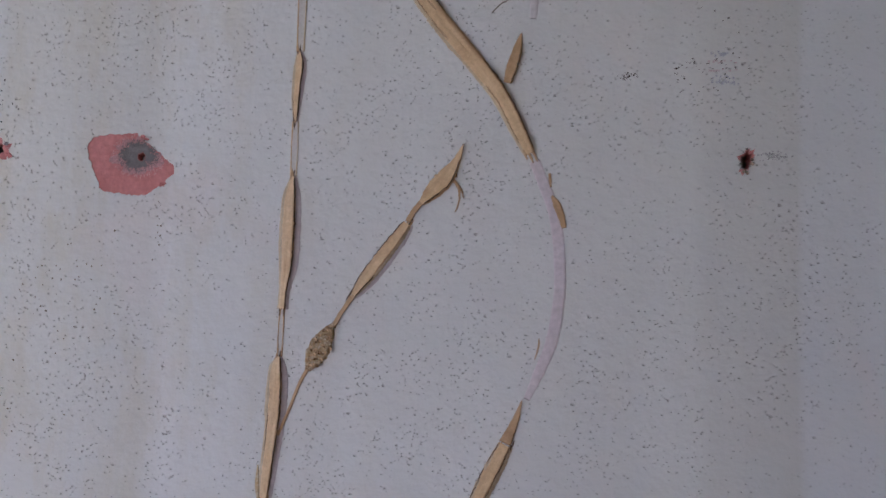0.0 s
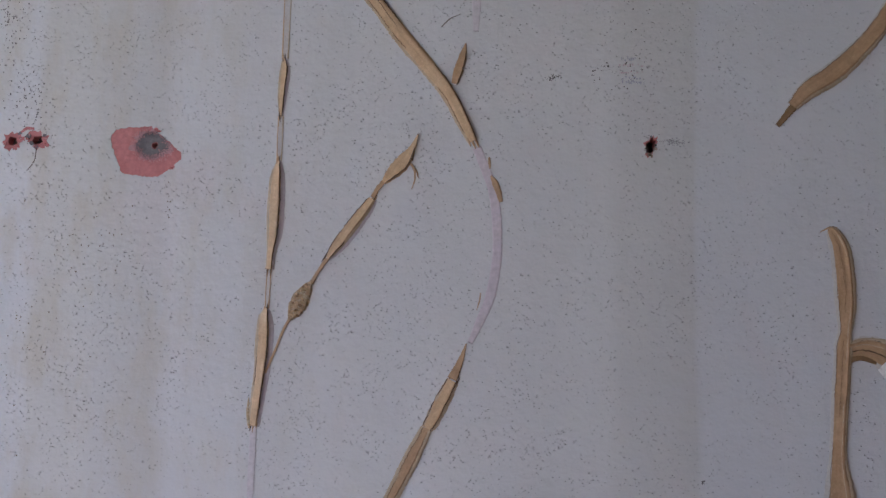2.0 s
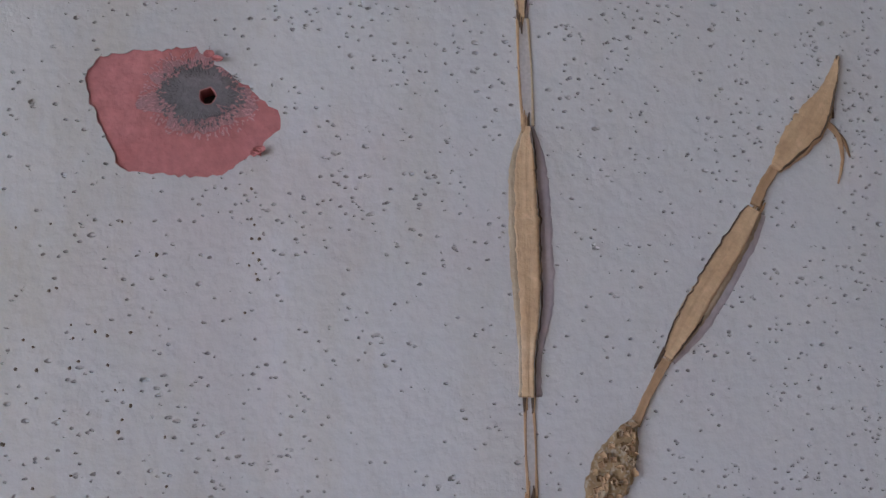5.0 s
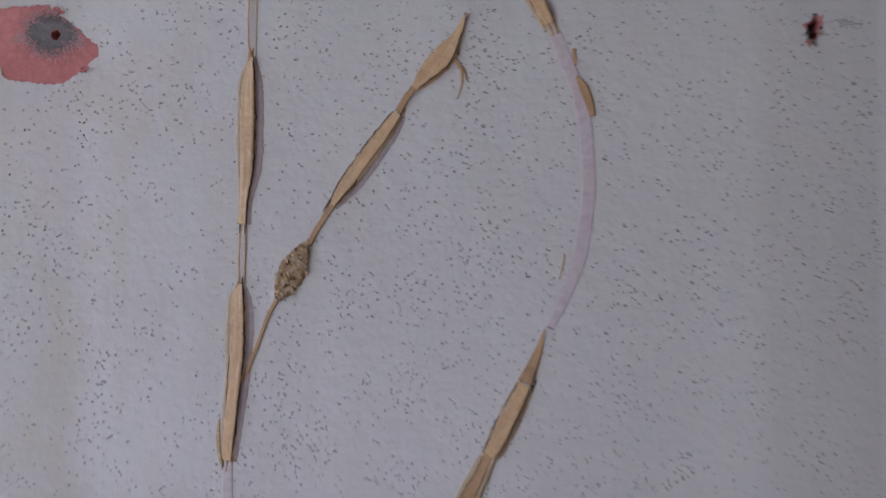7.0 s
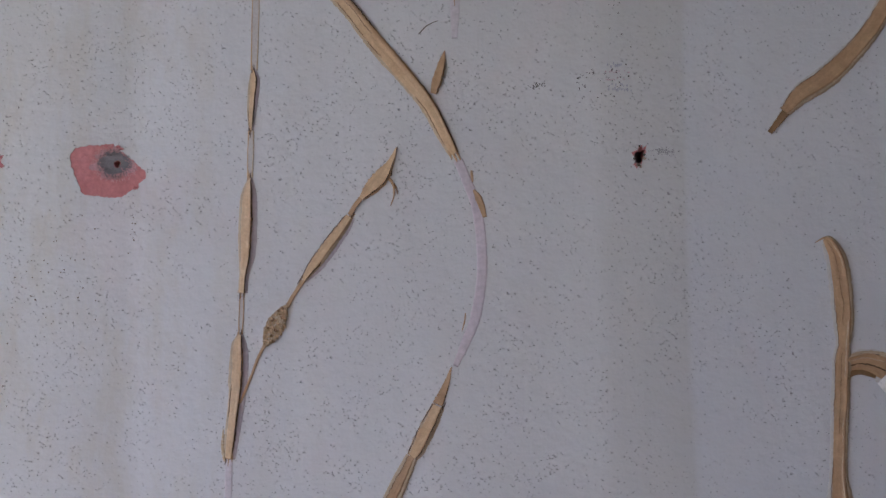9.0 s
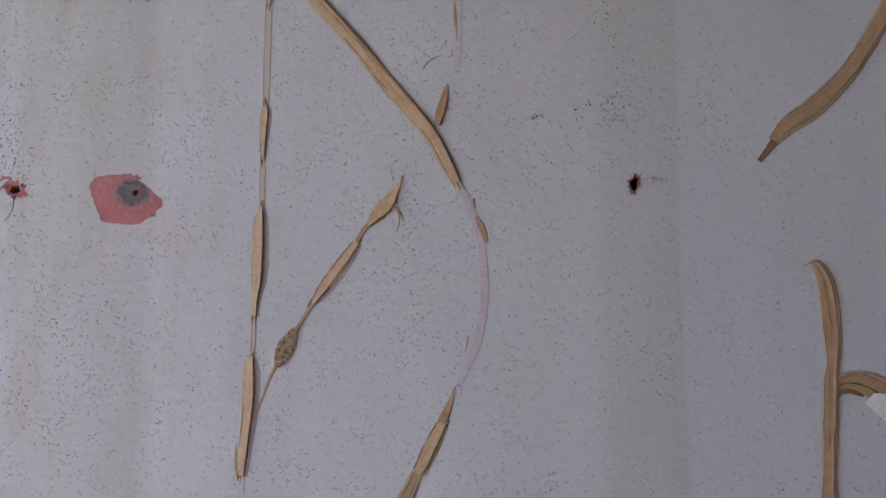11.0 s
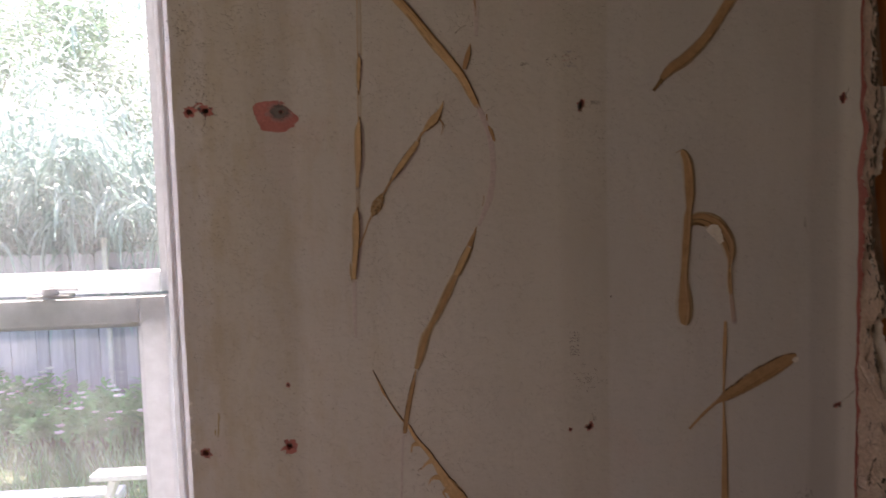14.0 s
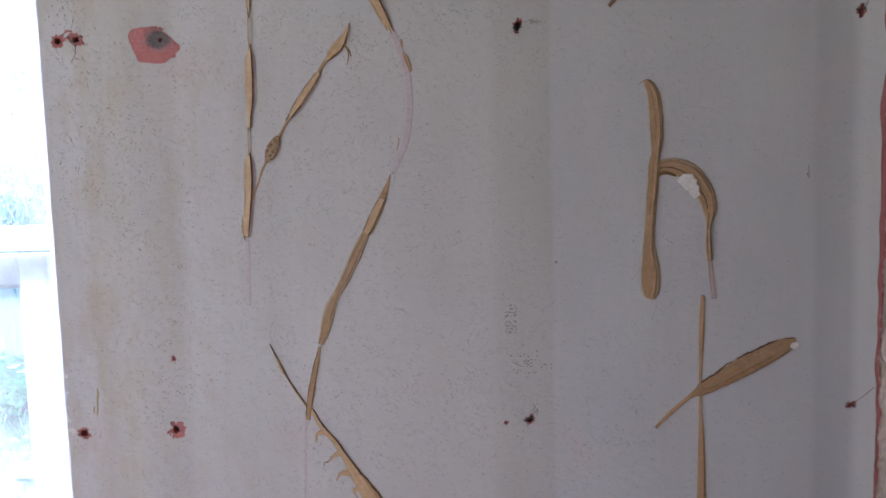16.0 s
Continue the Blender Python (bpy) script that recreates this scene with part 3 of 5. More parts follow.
def run_at(run, z):
    return float(np.interp(z, [p[0] for p in run], [p[1] for p in run]))


def gypsum_edge(z):
    return run_at(GYPSUM_RUN, z) + 0.0025 * wob(z * 70, 21.0) + 0.0014 * wob(z * 230, 22.0)


def torn_edge():
    """The broken right edge of the board: rough gypsum sloping back to the wood."""
    zs = np.arange(0.03, TOP, 0.002)
    cols = 36
    verts, faces = [], []
    for z in zs:
        x0 = right_edge(z) + 0.002
        wide = gypsum_edge(z) - x0
        for c in range(cols):
            u = c / (cols - 1)
            crack = max(0.0, 0.07 - abs(wob(z * 30, wide * u * 55, 27.0))) * 0.05 * max(0.0, wob(z * 22, wide * u * 40, 29.0) + 0.12)
            y = 0.0012 + 0.0032 * u**1.2 + 0.0011 * wob(z * 50, wide * u * 50, 23.0) + 0.0005 * wob(z * 190, wide * u * 240, 24.0) + 0.0003 * wob(z * 600, wide * u * 600, 28.0) + crack
            verts.append((x0 + wide * u + 0.0010 * wob(z * 210, u * 9, 25.0), (y if c < cols - 1 else 0.0132) if c else 0.0035, z))
    for k in range(len(zs) - 1):
        for c in range(cols - 1):
            a = k * cols + c
            faces.append((a, a + 1, a + cols + 1, a + cols))
    from_lists("torn_gypsum_edge", verts, faces, GYPSUM, wall_north, "crumbled tan gypsum along the broken board edge")


def paper_fringe():
    """White paper torn off behind the gypsum, still stuck to the wood in ragged sheets."""
    rng = random.Random(9)
    zs = list(np.arange(0.70, 1.60, 0.0022))
    steps = [rng.uniform(-0.003, 0.003) for _ in zs]
    sheet, seed = [], 0

    def lay(rows):
        verts, faces, cols = [], [], 7
        for z, a, b in rows:
            for c in range(cols):
                u = c / (cols - 1)
                y = 0.0095 - 0.0035 * u * (0.5 + wob(z * 55, 31.0)) + 0.0007 * wob(z * 160, u * 5, 32.0) + 0.0004 * wob(z * 500, u * 14, 33.0)
                verts.append((a + (b - a) * u, min(y, 0.0128), z))
        n = len(verts)
        verts.extend([(x, y + 0.0008, z) for x, y, z in verts])
        for k in range(len(rows) - 1):
            for c in range(cols - 1):
                q = k * cols + c
                faces.append((q, q + 1, q + cols + 1, q + cols))
                faces.append((n + q, n + q + cols, n + q + cols + 1, n + q + 1))
            q = k * cols + cols - 1
            faces.append((q, n + q, n + q + cols, q + cols))
        from_lists("torn_paper_sheet", verts, faces, WHITE_PAPER, wall_north, "ragged torn white paper")

    for k, z in enumerate(zs):
        a = run_at(PAPER_BACK, z) + 0.003 * wob(z * 90, 41.0) + 0.0016 * wob(z * 330, 45.0)
        b = run_at(PAPER_RUN, z) + 0.0025 * wob(z * 110, 42.0) + 0.002 * wob(z * 290, 44.0) + 0.7 * steps[k // 2] * (0.5 + abs(wob(z * 20, 43.0)))
        if b - a > 0.0015:
            sheet.append((z, a, b))
        else:
            if len(sheet) > 3:
                lay(sheet)
            sheet = []
    if len(sheet) > 3:
        lay(sheet)


def backing_layer():
    """Grey-brown backing paper bared between the gypsum and the white sheets."""
    zs = np.arange(0.70, 1.60, 0.0024)
    verts, faces, cols = [], [], 6
    for z in zs:
        a, b = gypsum_edge(z) - 0.004, max(gypsum_edge(z) + 0.002, run_at(PAPER_BACK, z) + 0.005)
        for c in range(cols):
            u = c / (cols - 1)
            verts.append((a + (b - a) * u + 0.0012 * wob(z * 260, u * 7, 52.0), min(0.0128, 0.0108 + 0.0006 * wob(z * 120, u * 6, 51.0) + 0.0004 * wob(z * 420, u * 15, 53.0)), z))
    for k in range(len(zs) - 1):
        for c in range(cols - 1):
            q = k * cols + c
            faces.append((q, q + 1, q + cols + 1, q + cols))
    from_lists("backing_paper", verts, faces, BACKING, wall_north, "grey-brown torn backing paper")


def edge_crumbs_and_gaps():
    """Pale crumbs and dark flakes along the broken edge; the dark ones paint shaded gaps."""
    rng = random.Random(5)
    for k in range(110):
        z = rng.uniform(1.13, 1.62) if k % 4 else rng.uniform(0.74, 1.12)
        x = gypsum_edge(z) - rng.uniform(-0.001, 0.010)
        shard("gypsum_crumb", jagged(x, z, rng.uniform(0.0012, 0.0032), rng.uniform(0.002, 0.008), 260 + k, 9), 0.0, 0.0016, (GYPSUM_DARK if k % 5 else WHITE_PAPER), wall_north, k, y=0.0048, curl=0.0012)


def gypsum_cracks():
    """Fine dark cracks in the crumbled face."""
    rng = random.Random(12)
    for k in range(40):
        z = rng.uniform(0.74, 1.14) if k % 3 else rng.uniform(1.15, 1.55)
        x = right_edge(z) + rng.uniform(0.3, 0.8) * (gypsum_edge(z) - right_edge(z))
        dx, dz = rng.uniform(-0.004, 0.004), rng.uniform(0.003, 0.009)
        ob = bead("crack", [(x - dx, z - dz, 0.5), (x + rng.uniform(-0.003, 0.003), z, 1.3), (x + dx, z + dz, 0.4)], 0.002, GYPSUM_DARK, wall_north, 300 + k, rim=0.0, edge=0.4, blunt=False)
        ob.location.y = 0.0022
    z = 1.12
    # dark strips laid on the gypsum paint the shade of a long gap
    while z < 1.62:
        long = rng.uniform(0.008, 0.03)
        pts = [(gypsum_edge(z + long * q / 4) - 0.006 + rng.uniform(-0.0025, 0.0025), z + long * q / 4, (0.6, 2.0, 2.8, 1.6, 0.6)[q] * rng.uniform(0.7, 1.3)) for q in range(5)]
        ob = bead("crevice", pts, 0.001, GYPSUM_DARK, wall_north, 360 + int(z * 100), rim=0.0, edge=0.5, blunt=False)
        ob.location.y = 0.0032
        z += long + rng.uniform(0.001, 0.012)
    for k, (x, z, rx, rz) in enumerate(((1.0755, 1.035, 0.0022, 0.022), (1.074, 1.065, 0.0014, 0.012))):
        shard("torn_paper", jagged(x, z, rx, rz, 330 + k, 18), 0.0, 0.0006, WHITE_PAPER, wall_north, k, y=0.0135, curl=0.0012)
    for k, (x, z, rx, rz) in enumerate(((0.0075, 1.046, 0.0022, 0.004), (0.007, 1.026, 0.0016, 0.003), (0.0105, 0.977, 0.0055, 0.005), (0.008, 0.990, 0.003, 0.003), (0.0065, 1.006, 0.0018, 0.003))):
        shard("chipped_paint", jagged(x, z, rx, rz, 340 + k, 14), 0.0, 0.0005, WHITE_PAPER, wall_north, k, y=0.0003, curl=0.0006)


torn_edge()
backing_layer()
paper_fringe()
edge_crumbs_and_gaps()
gypsum_cracks()


def furring(x0, x1, z0, z1, name="furring_strip", lean=0.0, broken=0.0):
    strip = thing(name, "orange-brown wooden furring strip nailed to the block wall", "wood strip")
    bm = bmesh.new()
    rows = 60
    for k in range(rows + 1):
        z = z0 + (z1 - z0) * k / rows
        shift = lean * (z - 1.2)
        a = x0 + shift + 0.0006 * wob(z * 9, x0)
        b = x1 + shift + 0.0012 * wob(z * 7, x1, 3.0) + 0.0005 * wob(z * 60, x1)
        for x, y in ((a, 0.034), (a, 0.0145), (a + 0.0015, 0.0135), (b - 0.002, 0.0135), (b, 0.0155), (b, 0.034)):
            bm.verts.new((x, y, z + broken * max(0.0, 1 - k / 3) * (0.5 + wob(x * 70, y * 90)) + broken * max(0.0, 1 - k / 3) * (x - x0) * 12))
    bm.verts.ensure_lookup_table()
    for k in range(rows):
        for c in range(6):
            a, b = k * 6 + c, k * 6 + (c + 1) % 6
            bm.faces.new([bm.verts[q] for q in (a, b, b + 6, a + 6)])
    bm.faces.new([bm.verts[q] for q in range(6)])
    bm.faces.new([bm.verts[rows * 6 + q] for q in range(5, -1, -1)])
    bmesh.ops.recalc_face_normals(bm, faces=bm.faces)
    part("board", bm, WOOD, strip)
    return strip


main_strip = furring(0.990, 1.073, 0.985, TOP, lean=-0.028, broken=0.02)
furring(0.990, 1.064, 0.02, 0.857, lean=-0.02)
for z, x in ((1.444, 1.0415),):
    bm = bmesh.new()
    bmesh.ops.create_cone(bm, cap_ends=True, segments=14, radius1=0.0042, radius2=0.0036, depth=0.0016, matrix=pose(x, 0.0132, z, 90))
    part("knot", bm, WOOD_DARK, main_strip, "dark round knot")
furring(1.264, 1.327, 0.02, 0.813)
furring(0.010, 0.062, 0.02, TOP)

# block wall behind, with the window opening
WIN = (-0.93, 0.055, 0.62, 2.08)
block_wall = thing("wall_block", "brown-pink painted concrete block wall with tooled mortar joints", "wall", kind="structure")
for lo, hi in (((WIN[1], 0.039, 0), (2.3, 0.2, TOP)), ((-2.1, 0.039, 0), (WIN[0], 0.2, TOP)), ((WIN[0], 0.039, 0), (WIN[1], 0.2, WIN[2])), ((WIN[0], 0.039, WIN[3]), (WIN[1], 0.2, TOP))):
    part("mortar_bed", box(lo, hi), MORTAR, block_wall)


def plain_board(name, x0, x1, z0, z1):
    return link_mesh(name, box((x0, 0.0, z0), (x1, 0.0125, z1), 0.001), PLASTER, wall_north)


plain_board("plain_board", -2.1, WIN[0], 0.02, TOP)
plain_board("plain_board", WIN[0] + 0.001, 0.003, 0.02, WIN[2] + 0.01)
plain_board("plain_board", WIN[0] + 0.001, 0.003, WIN[3] - 0.01, TOP)


# ---------------------------------------------------------------- window
def window():
    w = thing("window_1", "white vinyl single-hung window with dusty panes", "window", kind="structure")
    x0, x1, z0, z1 = WIN
    fr = part("window_frame", box((-0.027, 0.044, z0), (x1, 0.125, z1), 0.002), VINYL, w)
    add = [((x0, 0.044, z0), (x0 + 0.05, 0.125, z1)), ((x0 + 0.05, 0.044, z1 - 0.05), (-0.027, 0.125, z1)), ((x0 + 0.05, 0.044, z0), (-0.027, 0.125, z0 + 0.05))]
    for lo, hi in add:
        part("frame_rail", box(lo, hi, 0.002), VINYL, fr)
    part("track_groove", box((-0.0305, 0.060, z0 + 0.05), (-0.0272, 0.12, z1 - 0.05)), GASKET, fr)
    part("jamb_bead", box((-0.019, 0.0395, z0), (-0.0125, 0.0445, z1), 0.001), VINYL, fr)
    low = part("lower_sash", box((-0.068, 0.041, z0 + 0.05), (-0.031, 0.07, 1.194), 0.003), VINYL, w)
    part("top_rail", box((x0 + 0.09, 0.038, 1.156), (-0.068, 0.07, 1.194), 0.003), VINYL, low)
    part("bottom_rail", box((x0 + 0.09, 0.041, z0 + 0.05), (-0.068, 0.07, z0 + 0.11), 0.003), VINYL, low)
    part("stile", box((x0 + 0.052, 0.041, z0 + 0.05), (x0 + 0.09, 0.07, 1.194), 0.003), VINYL, low)
    part("glazing_bead", box((x0 + 0.09, 0.049, 1.1495), (-0.068, 0.062, 1.1558), 0.001), VINYL, low)
    part("glazing_bead", box((-0.0735, 0.049, z0 + 0.11), (-0.0682, 0.062, 1.149), 0.001), VINYL, low)
    pane = part("pane", box((x0 + 0.09, 0.054, z0 + 0.105), (-0.07, 0.058, 1.154)), GLASS, low)
    pane.visible_shadow = False
    up = part("upper_sash", box((-0.045, 0.075, 1.197), (-0.031, 0.105, z1 - 0.05), 0.002), VINYL, w)
    part("bottom_rail", box((x0 + 0.06, 0.072, 1.196), (-0.045, 0.105, 1.227), 0.003), VINYL, up)
    part("stile", box((x0 + 0.052, 0.075, 1.197), (x0 + 0.068, 0.105, z1 - 0.05), 0.002), VINYL, up)
    pane = part("pane", box((x0 + 0.066, 0.088, 1.224), (-0.0445, 0.092, z1 - 0.052)), GLASS, up)
    pane.visible_shadow = False
    latch = part("sash_latch", box((-0.225, 0.044, 1.1945), (-0.165, 0.07, 1.1995), 0.002), VINYL, w, "white cam latch on the meeting rail")
    bm = bmesh.new()
    bmesh.ops.create_cone(bm, cap_ends=True, segments=16, radius1=0.012, radius2=0.010, depth=0.009, matrix=pose(-0.195, 0.056, 1.204))
    add_box(bm, (-0.197, 0.052, 1.2045), (-0.158, 0.059, 1.2085), 0.001)
    part("cam_lever", bm, VINYL, latch)


window()


# ---------------------------------------------------------------- the rest of the room
def shell():
    f = tagged(link_mesh("floor", box((-2.25, -3.45, -1.16), (2.45, 0.2, 0.0)), CONCRETE), "bare grey concrete floor", "floor", kind="structure")
    c = tagged(link_mesh("ceiling", box((-2.25, -3.45, TOP), (2.45, 0.2, TOP + 0.12)), PLASTER), "plain white plaster ceiling", "ceiling", kind="structure")
    tagged(link_mesh("wall_east", box((2.3, -3.3, -0.15), (2.45, 0.2, TOP)), PLASTER), "plain pale plaster wall", "wall", kind="structure")
    west = thing("wall_west", "plain pale plaster wall with a window opening", "wall", kind="structure")
    tagged(link_mesh("wall_south", box((-2.25, -3.45, -0.15), (2.45, -3.3, TOP)), PLASTER), "plain pale plaster wall", "wall", kind="structure")
    for lo, hi in (((-2.25, -3.3, -0.15), (-2.1, -1.8, TOP)), ((-2.25, -0.4, -0.15), (-2.1, 0.2, TOP)), ((-2.25, -1.8, -0.15), (-2.1, -0.4, 0.85)), ((-2.25, -1.8, 2.15), (-2.1, -0.4, TOP))):
        part("wall_panel", box(lo, hi), PLASTER, west)


shell()

# ---------------------------------------------------------------- dried glue on the wall
TRAILS = "dried glue trails on the wallboard"


def trail(label):
    return thing("glue_trail", label, "dried glue", TRAILS)


def twin(a, b, gap, parent, seed, material=None):
    """Two thin parallel ridges and the pale skin between them, left where a bead was pulled off."""
    (xa, za), (xb, zb) = a, b
    bead("pale_film", [(xa, za, gap * 1500), ((xa + xb) / 2, (za + zb) / 2, gap * 1500), (xb, zb, gap * 1500)], 0.0002, FILM, parent, seed, rim=0.0, edge=0.12, blunt=False, step=0.002, film=True)
    for s in (-1, 1):
        ridge("glue_thread", [(xa + s * gap / 2, za, 1.3), ((xa + xb) / 2 + s * gap / 2 + 0.0004 * s, (za + zb) / 2, 0.8), (xb + s * gap / 2, zb, 1.4)], material or (GLUE_PALE if s > 0 else GLUE), parent, seed + s, 0.0009)


def dark_rim(points, parent, seed, off=0.36, wide=1.0, start=0.0, keep=0.9, material=None):
    """A thin dark ridge of hardened glue that runs along the skin of a bead."""
    n, step, skin = SURFACES[tuple(points)]
    rng = random.Random(seed)
    k = int(start * n)
    while k < n - 2:
        run = min(n - 1, k + rng.randint(12, 40))
        if rng.random() < keep and run - k > 4:
            verts, faces = [], []
            for q in range(k, run + 1):
                u = 2 * off + 0.14 * wob(q * step * 70, seed, 5.0) + 0.1 * wob(q * step * 390, seed, 6.0)
                x, z, rise = skin(q, u)
                x1, z1, _ = skin(q, u + 0.05)
                long = math.hypot(x1 - x, z1 - z) or 1.0
                half = 0.0007 * wide * (0.75 + 0.5 * wob(q * step * 150, seed, 8.0)) * min(1.0, 0.25 + 0.2 * min(q - k, run - q))
                dx, dz = (x1 - x) / long * half, (z1 - z) / long * half
                verts += [(x - dx, -rise + 0.0001, z - dz), (x, -rise - 0.00045, z), (x + dx, -rise + 0.0001, z + dz)]
            for q in range(run - k):
                for w in (0, 1):
                    faces.append((3 * q + w, 3 * q + w + 1, 3 * q + w + 4, 3 * q + w + 3))
            from_lists("dark_ridge", verts, faces, material or GLUE_EDGE, parent)
        k = run if rng.random() < 0.7 else run + 2


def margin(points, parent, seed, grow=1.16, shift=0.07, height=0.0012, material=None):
    """The thin paler skin that spreads from under a bead, or a painted shadow strip beside it."""
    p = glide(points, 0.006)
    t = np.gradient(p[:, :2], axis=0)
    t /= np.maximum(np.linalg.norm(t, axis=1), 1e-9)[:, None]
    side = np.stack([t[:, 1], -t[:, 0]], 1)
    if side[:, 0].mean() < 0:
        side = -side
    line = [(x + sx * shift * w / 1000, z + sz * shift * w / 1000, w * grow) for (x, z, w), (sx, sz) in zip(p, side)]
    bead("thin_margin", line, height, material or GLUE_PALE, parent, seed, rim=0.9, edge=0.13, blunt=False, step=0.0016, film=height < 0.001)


def frayed(points, parent, seed, ends=(0, -1)):
    """Short torn threads where a bead breaks off."""
    rng = random.Random(seed)
    for end in ends:
        (x, z, w), (x1, z1, w1) = points[end], points[1 if end == 0 else -2]
        long = math.hypot(x - x1, z - z1)
        dx, dz = (x - x1) / long, (z - z1) / long
        wide = max(w, 0.5 * w1) / 1000
        for k in range(4):
            s = rng.uniform(-0.5, 0.5) * wide
            px, pz = x - dz * s - dx * 0.003, z + dx * s - dz * 0.003
            reach = rng.uniform(0.0045, 0.009)
            ridge("frayed_end", [(px, pz, 1.8), (px + dx * reach * 0.6 + rng.uniform(-0.0004, 0.0004), pz + dz * reach * 0.6, 1.2), (px + dx * reach, pz + dz * reach, 0.5)], GLUE_EDGE if k % 2 else GLUE_DARK, parent, seed + k, 0.0016)


def upright_trail():
    g = trail("tan upright glue trail broken into long beads joined by threads")
    a = [(0.2585, 1.521, 2.2), (0.2588, 1.512, 5.8), (0.257, 1.491, 5.2), (0.2568, 1.472, 2.4)]
    b = [(0.2562, 1.4335, 2.2), (0.2545, 1.420, 8.0), (0.2535, 1.395, 9.8), (0.253, 1.373, 8.6), (0.2512, 1.355, 5.0), (0.2503, 1.342, 5.2)]
    c = [(0.249, 1.3095, 2.6), (0.2475, 1.301, 8.0), (0.247, 1.284, 9.8), (0.246, 1.262, 8.8), (0.244, 1.245, 8.0), (0.242, 1.227, 7.4), (0.2407, 1.213, 6.0)]
    top = [(0.264, 1.76, 7), (0.263, 1.674, 7), (0.262, 1.646, 7.2), (0.262, 1.619, 7), (0.261, 1.607, 3.4)]
    for k, (pts, h) in enumerate(((a, 0.0022), (b, 0.003), (c, 0.003), (top, 0.0024))):
        bead("bead", pts, h, GLUE, g, 10 + k)
        margin(pts, g, 15 + k, 1.22, -0.1, 0.0005)
        # soft shadow on the bead's right side, painted as a mauve strip
        margin(pts, g, 45 + k, 1.1, 0.42, 0.0003, SHADOW_AND_FILM)
        dark_rim(pts, g, 20 + k, off=0.4, wide=1.15, keep=0.9)
        dark_rim(pts, g, 25 + k, off=-0.45, wide=0.5, keep=0.35, material=GLUE_RIDGE)
        frayed(pts, g, 500 + 10 * k)
    twin((0.261, 1.607), (0.2592, 1.521), 0.0046, g, 30)
    twin((0.257, 1.472), (0.2563, 1.4335), 0.0036, g, 33)
    twin((0.2505, 1.342), (0.2495, 1.3095), 0.0026, g, 36, GLUE_DARK)
    bead("shard", [(0.2365, 1.236, 1.2), (0.236, 1.222, 3.0), (0.2375, 1.211, 1.6)], 0.0014, GLUE_LACE, g, 41)


def slanted_trail():
    g = trail("slanting tan glue trail with a lacy knot and a leaf-shaped tip")
    ridge("glue_thread", [(0.2495, 1.256, 2.2), (0.258, 1.2765, 2.4), (0.264, 1.292, 2.6), (0.270, 1.303, 3.0)], GLUE_DARK, g, 50, 0.0016)
    bead("lacy_knot", [(0.269, 1.3005, 4.0), (0.273, 1.309, 13.5), (0.278, 1.318, 16.0), (0.283, 1.3275, 8.5), (0.286, 1.332, 3.0)], 0.0022, GLUE_LACE, g, 51, edge=0.22)
    bead("bead", [(0.286, 1.3305, 4.0), (0.292, 1.341, 3.2), (0.299, 1.3515, 4.0)], 0.002, GLUE_DARK, g, 52, edge=0.2)
    d = [(0.299, 1.352, 4.0), (0.3075, 1.3645, 8.8), (0.3185, 1.379, 9.0), (0.330, 1.3945, 8.0), (0.3355, 1.402, 5.8)]
    bead("bead", d, 0.003, GLUE, g, 53)
    margin(d, g, 59, 1.2, 0.08, 0.001)
    # painted shadow strip to the right of the bead
    margin(d, g, 48, 1.1, 0.4, 0.0003, SHADOW_AND_FILM)
    dark_rim(d, g, 54, off=0.4, wide=1.2, keep=0.95)
    dark_rim(d, g, 47, off=-0.46, wide=0.5, keep=0.35)
    frayed(d, g, 550)
    bead("neck", [(0.336, 1.403, 4.2), (0.340, 1.410, 4.6), (0.345, 1.4165, 4.4)], 0.002, GLUE_DARK, g, 55, edge=0.3)
    e = [(0.345, 1.416, 4.4), (0.353, 1.4245, 12.0), (0.362, 1.4345, 13.0), (0.3685, 1.4445, 6.4), (0.3738, 1.4572, 1.2)]
    bead("leaf_tip", e, 0.0024, GLUE, g, 56, blunt=False)
    dark_rim(e, g, 57, off=0.33, wide=0.9, keep=1.0)
    ridge("hook", [(0.3645, 1.4335, 3.6), (0.3700, 1.4285, 2.2), (0.3712, 1.419, 1.4), (0.3685, 1.410, 0.7)], GLUE_DARK, g, 58, 0.0016)
    ridge("hook", [(0.3695, 1.4285, 2.6), (0.3725, 1.4255, 1.8), (0.3742, 1.4195, 0.7)], GLUE_RIDGE, g, 46, 0.0014)
    ridge("dark_ridge", [(0.3735, 1.4575, 0.8), (0.3700, 1.446, 1.5), (0.3690, 1.434, 1.3)], GLUE_EDGE, g, 44, 0.0030)
    rng = random.Random(640)
    for k in range(64):
        along = rng.uniform(-1, 1)
        half = 0.0068 * (1 - 0.75 * along * along)
        across = rng.uniform(-1, 1) * half
        x, z = 0.2778 + 0.0078 * along + 0.87 * across, 1.3165 + 0.0150 * along - 0.48 * across
        shard("lace", jagged(x, z, rng.uniform(0.0007, 0.0017), rng.uniform(0.0007, 0.0016), 650 + k, 8), 0.0, 0.0006, rng.choice((GLUE_RIDGE, GLUE, GLUE_PALE, GLUE_DARK, GLUE, GLUE)), g, k, y=-0.0012 * (1 - abs(across) / 0.008), curl=0.0008)


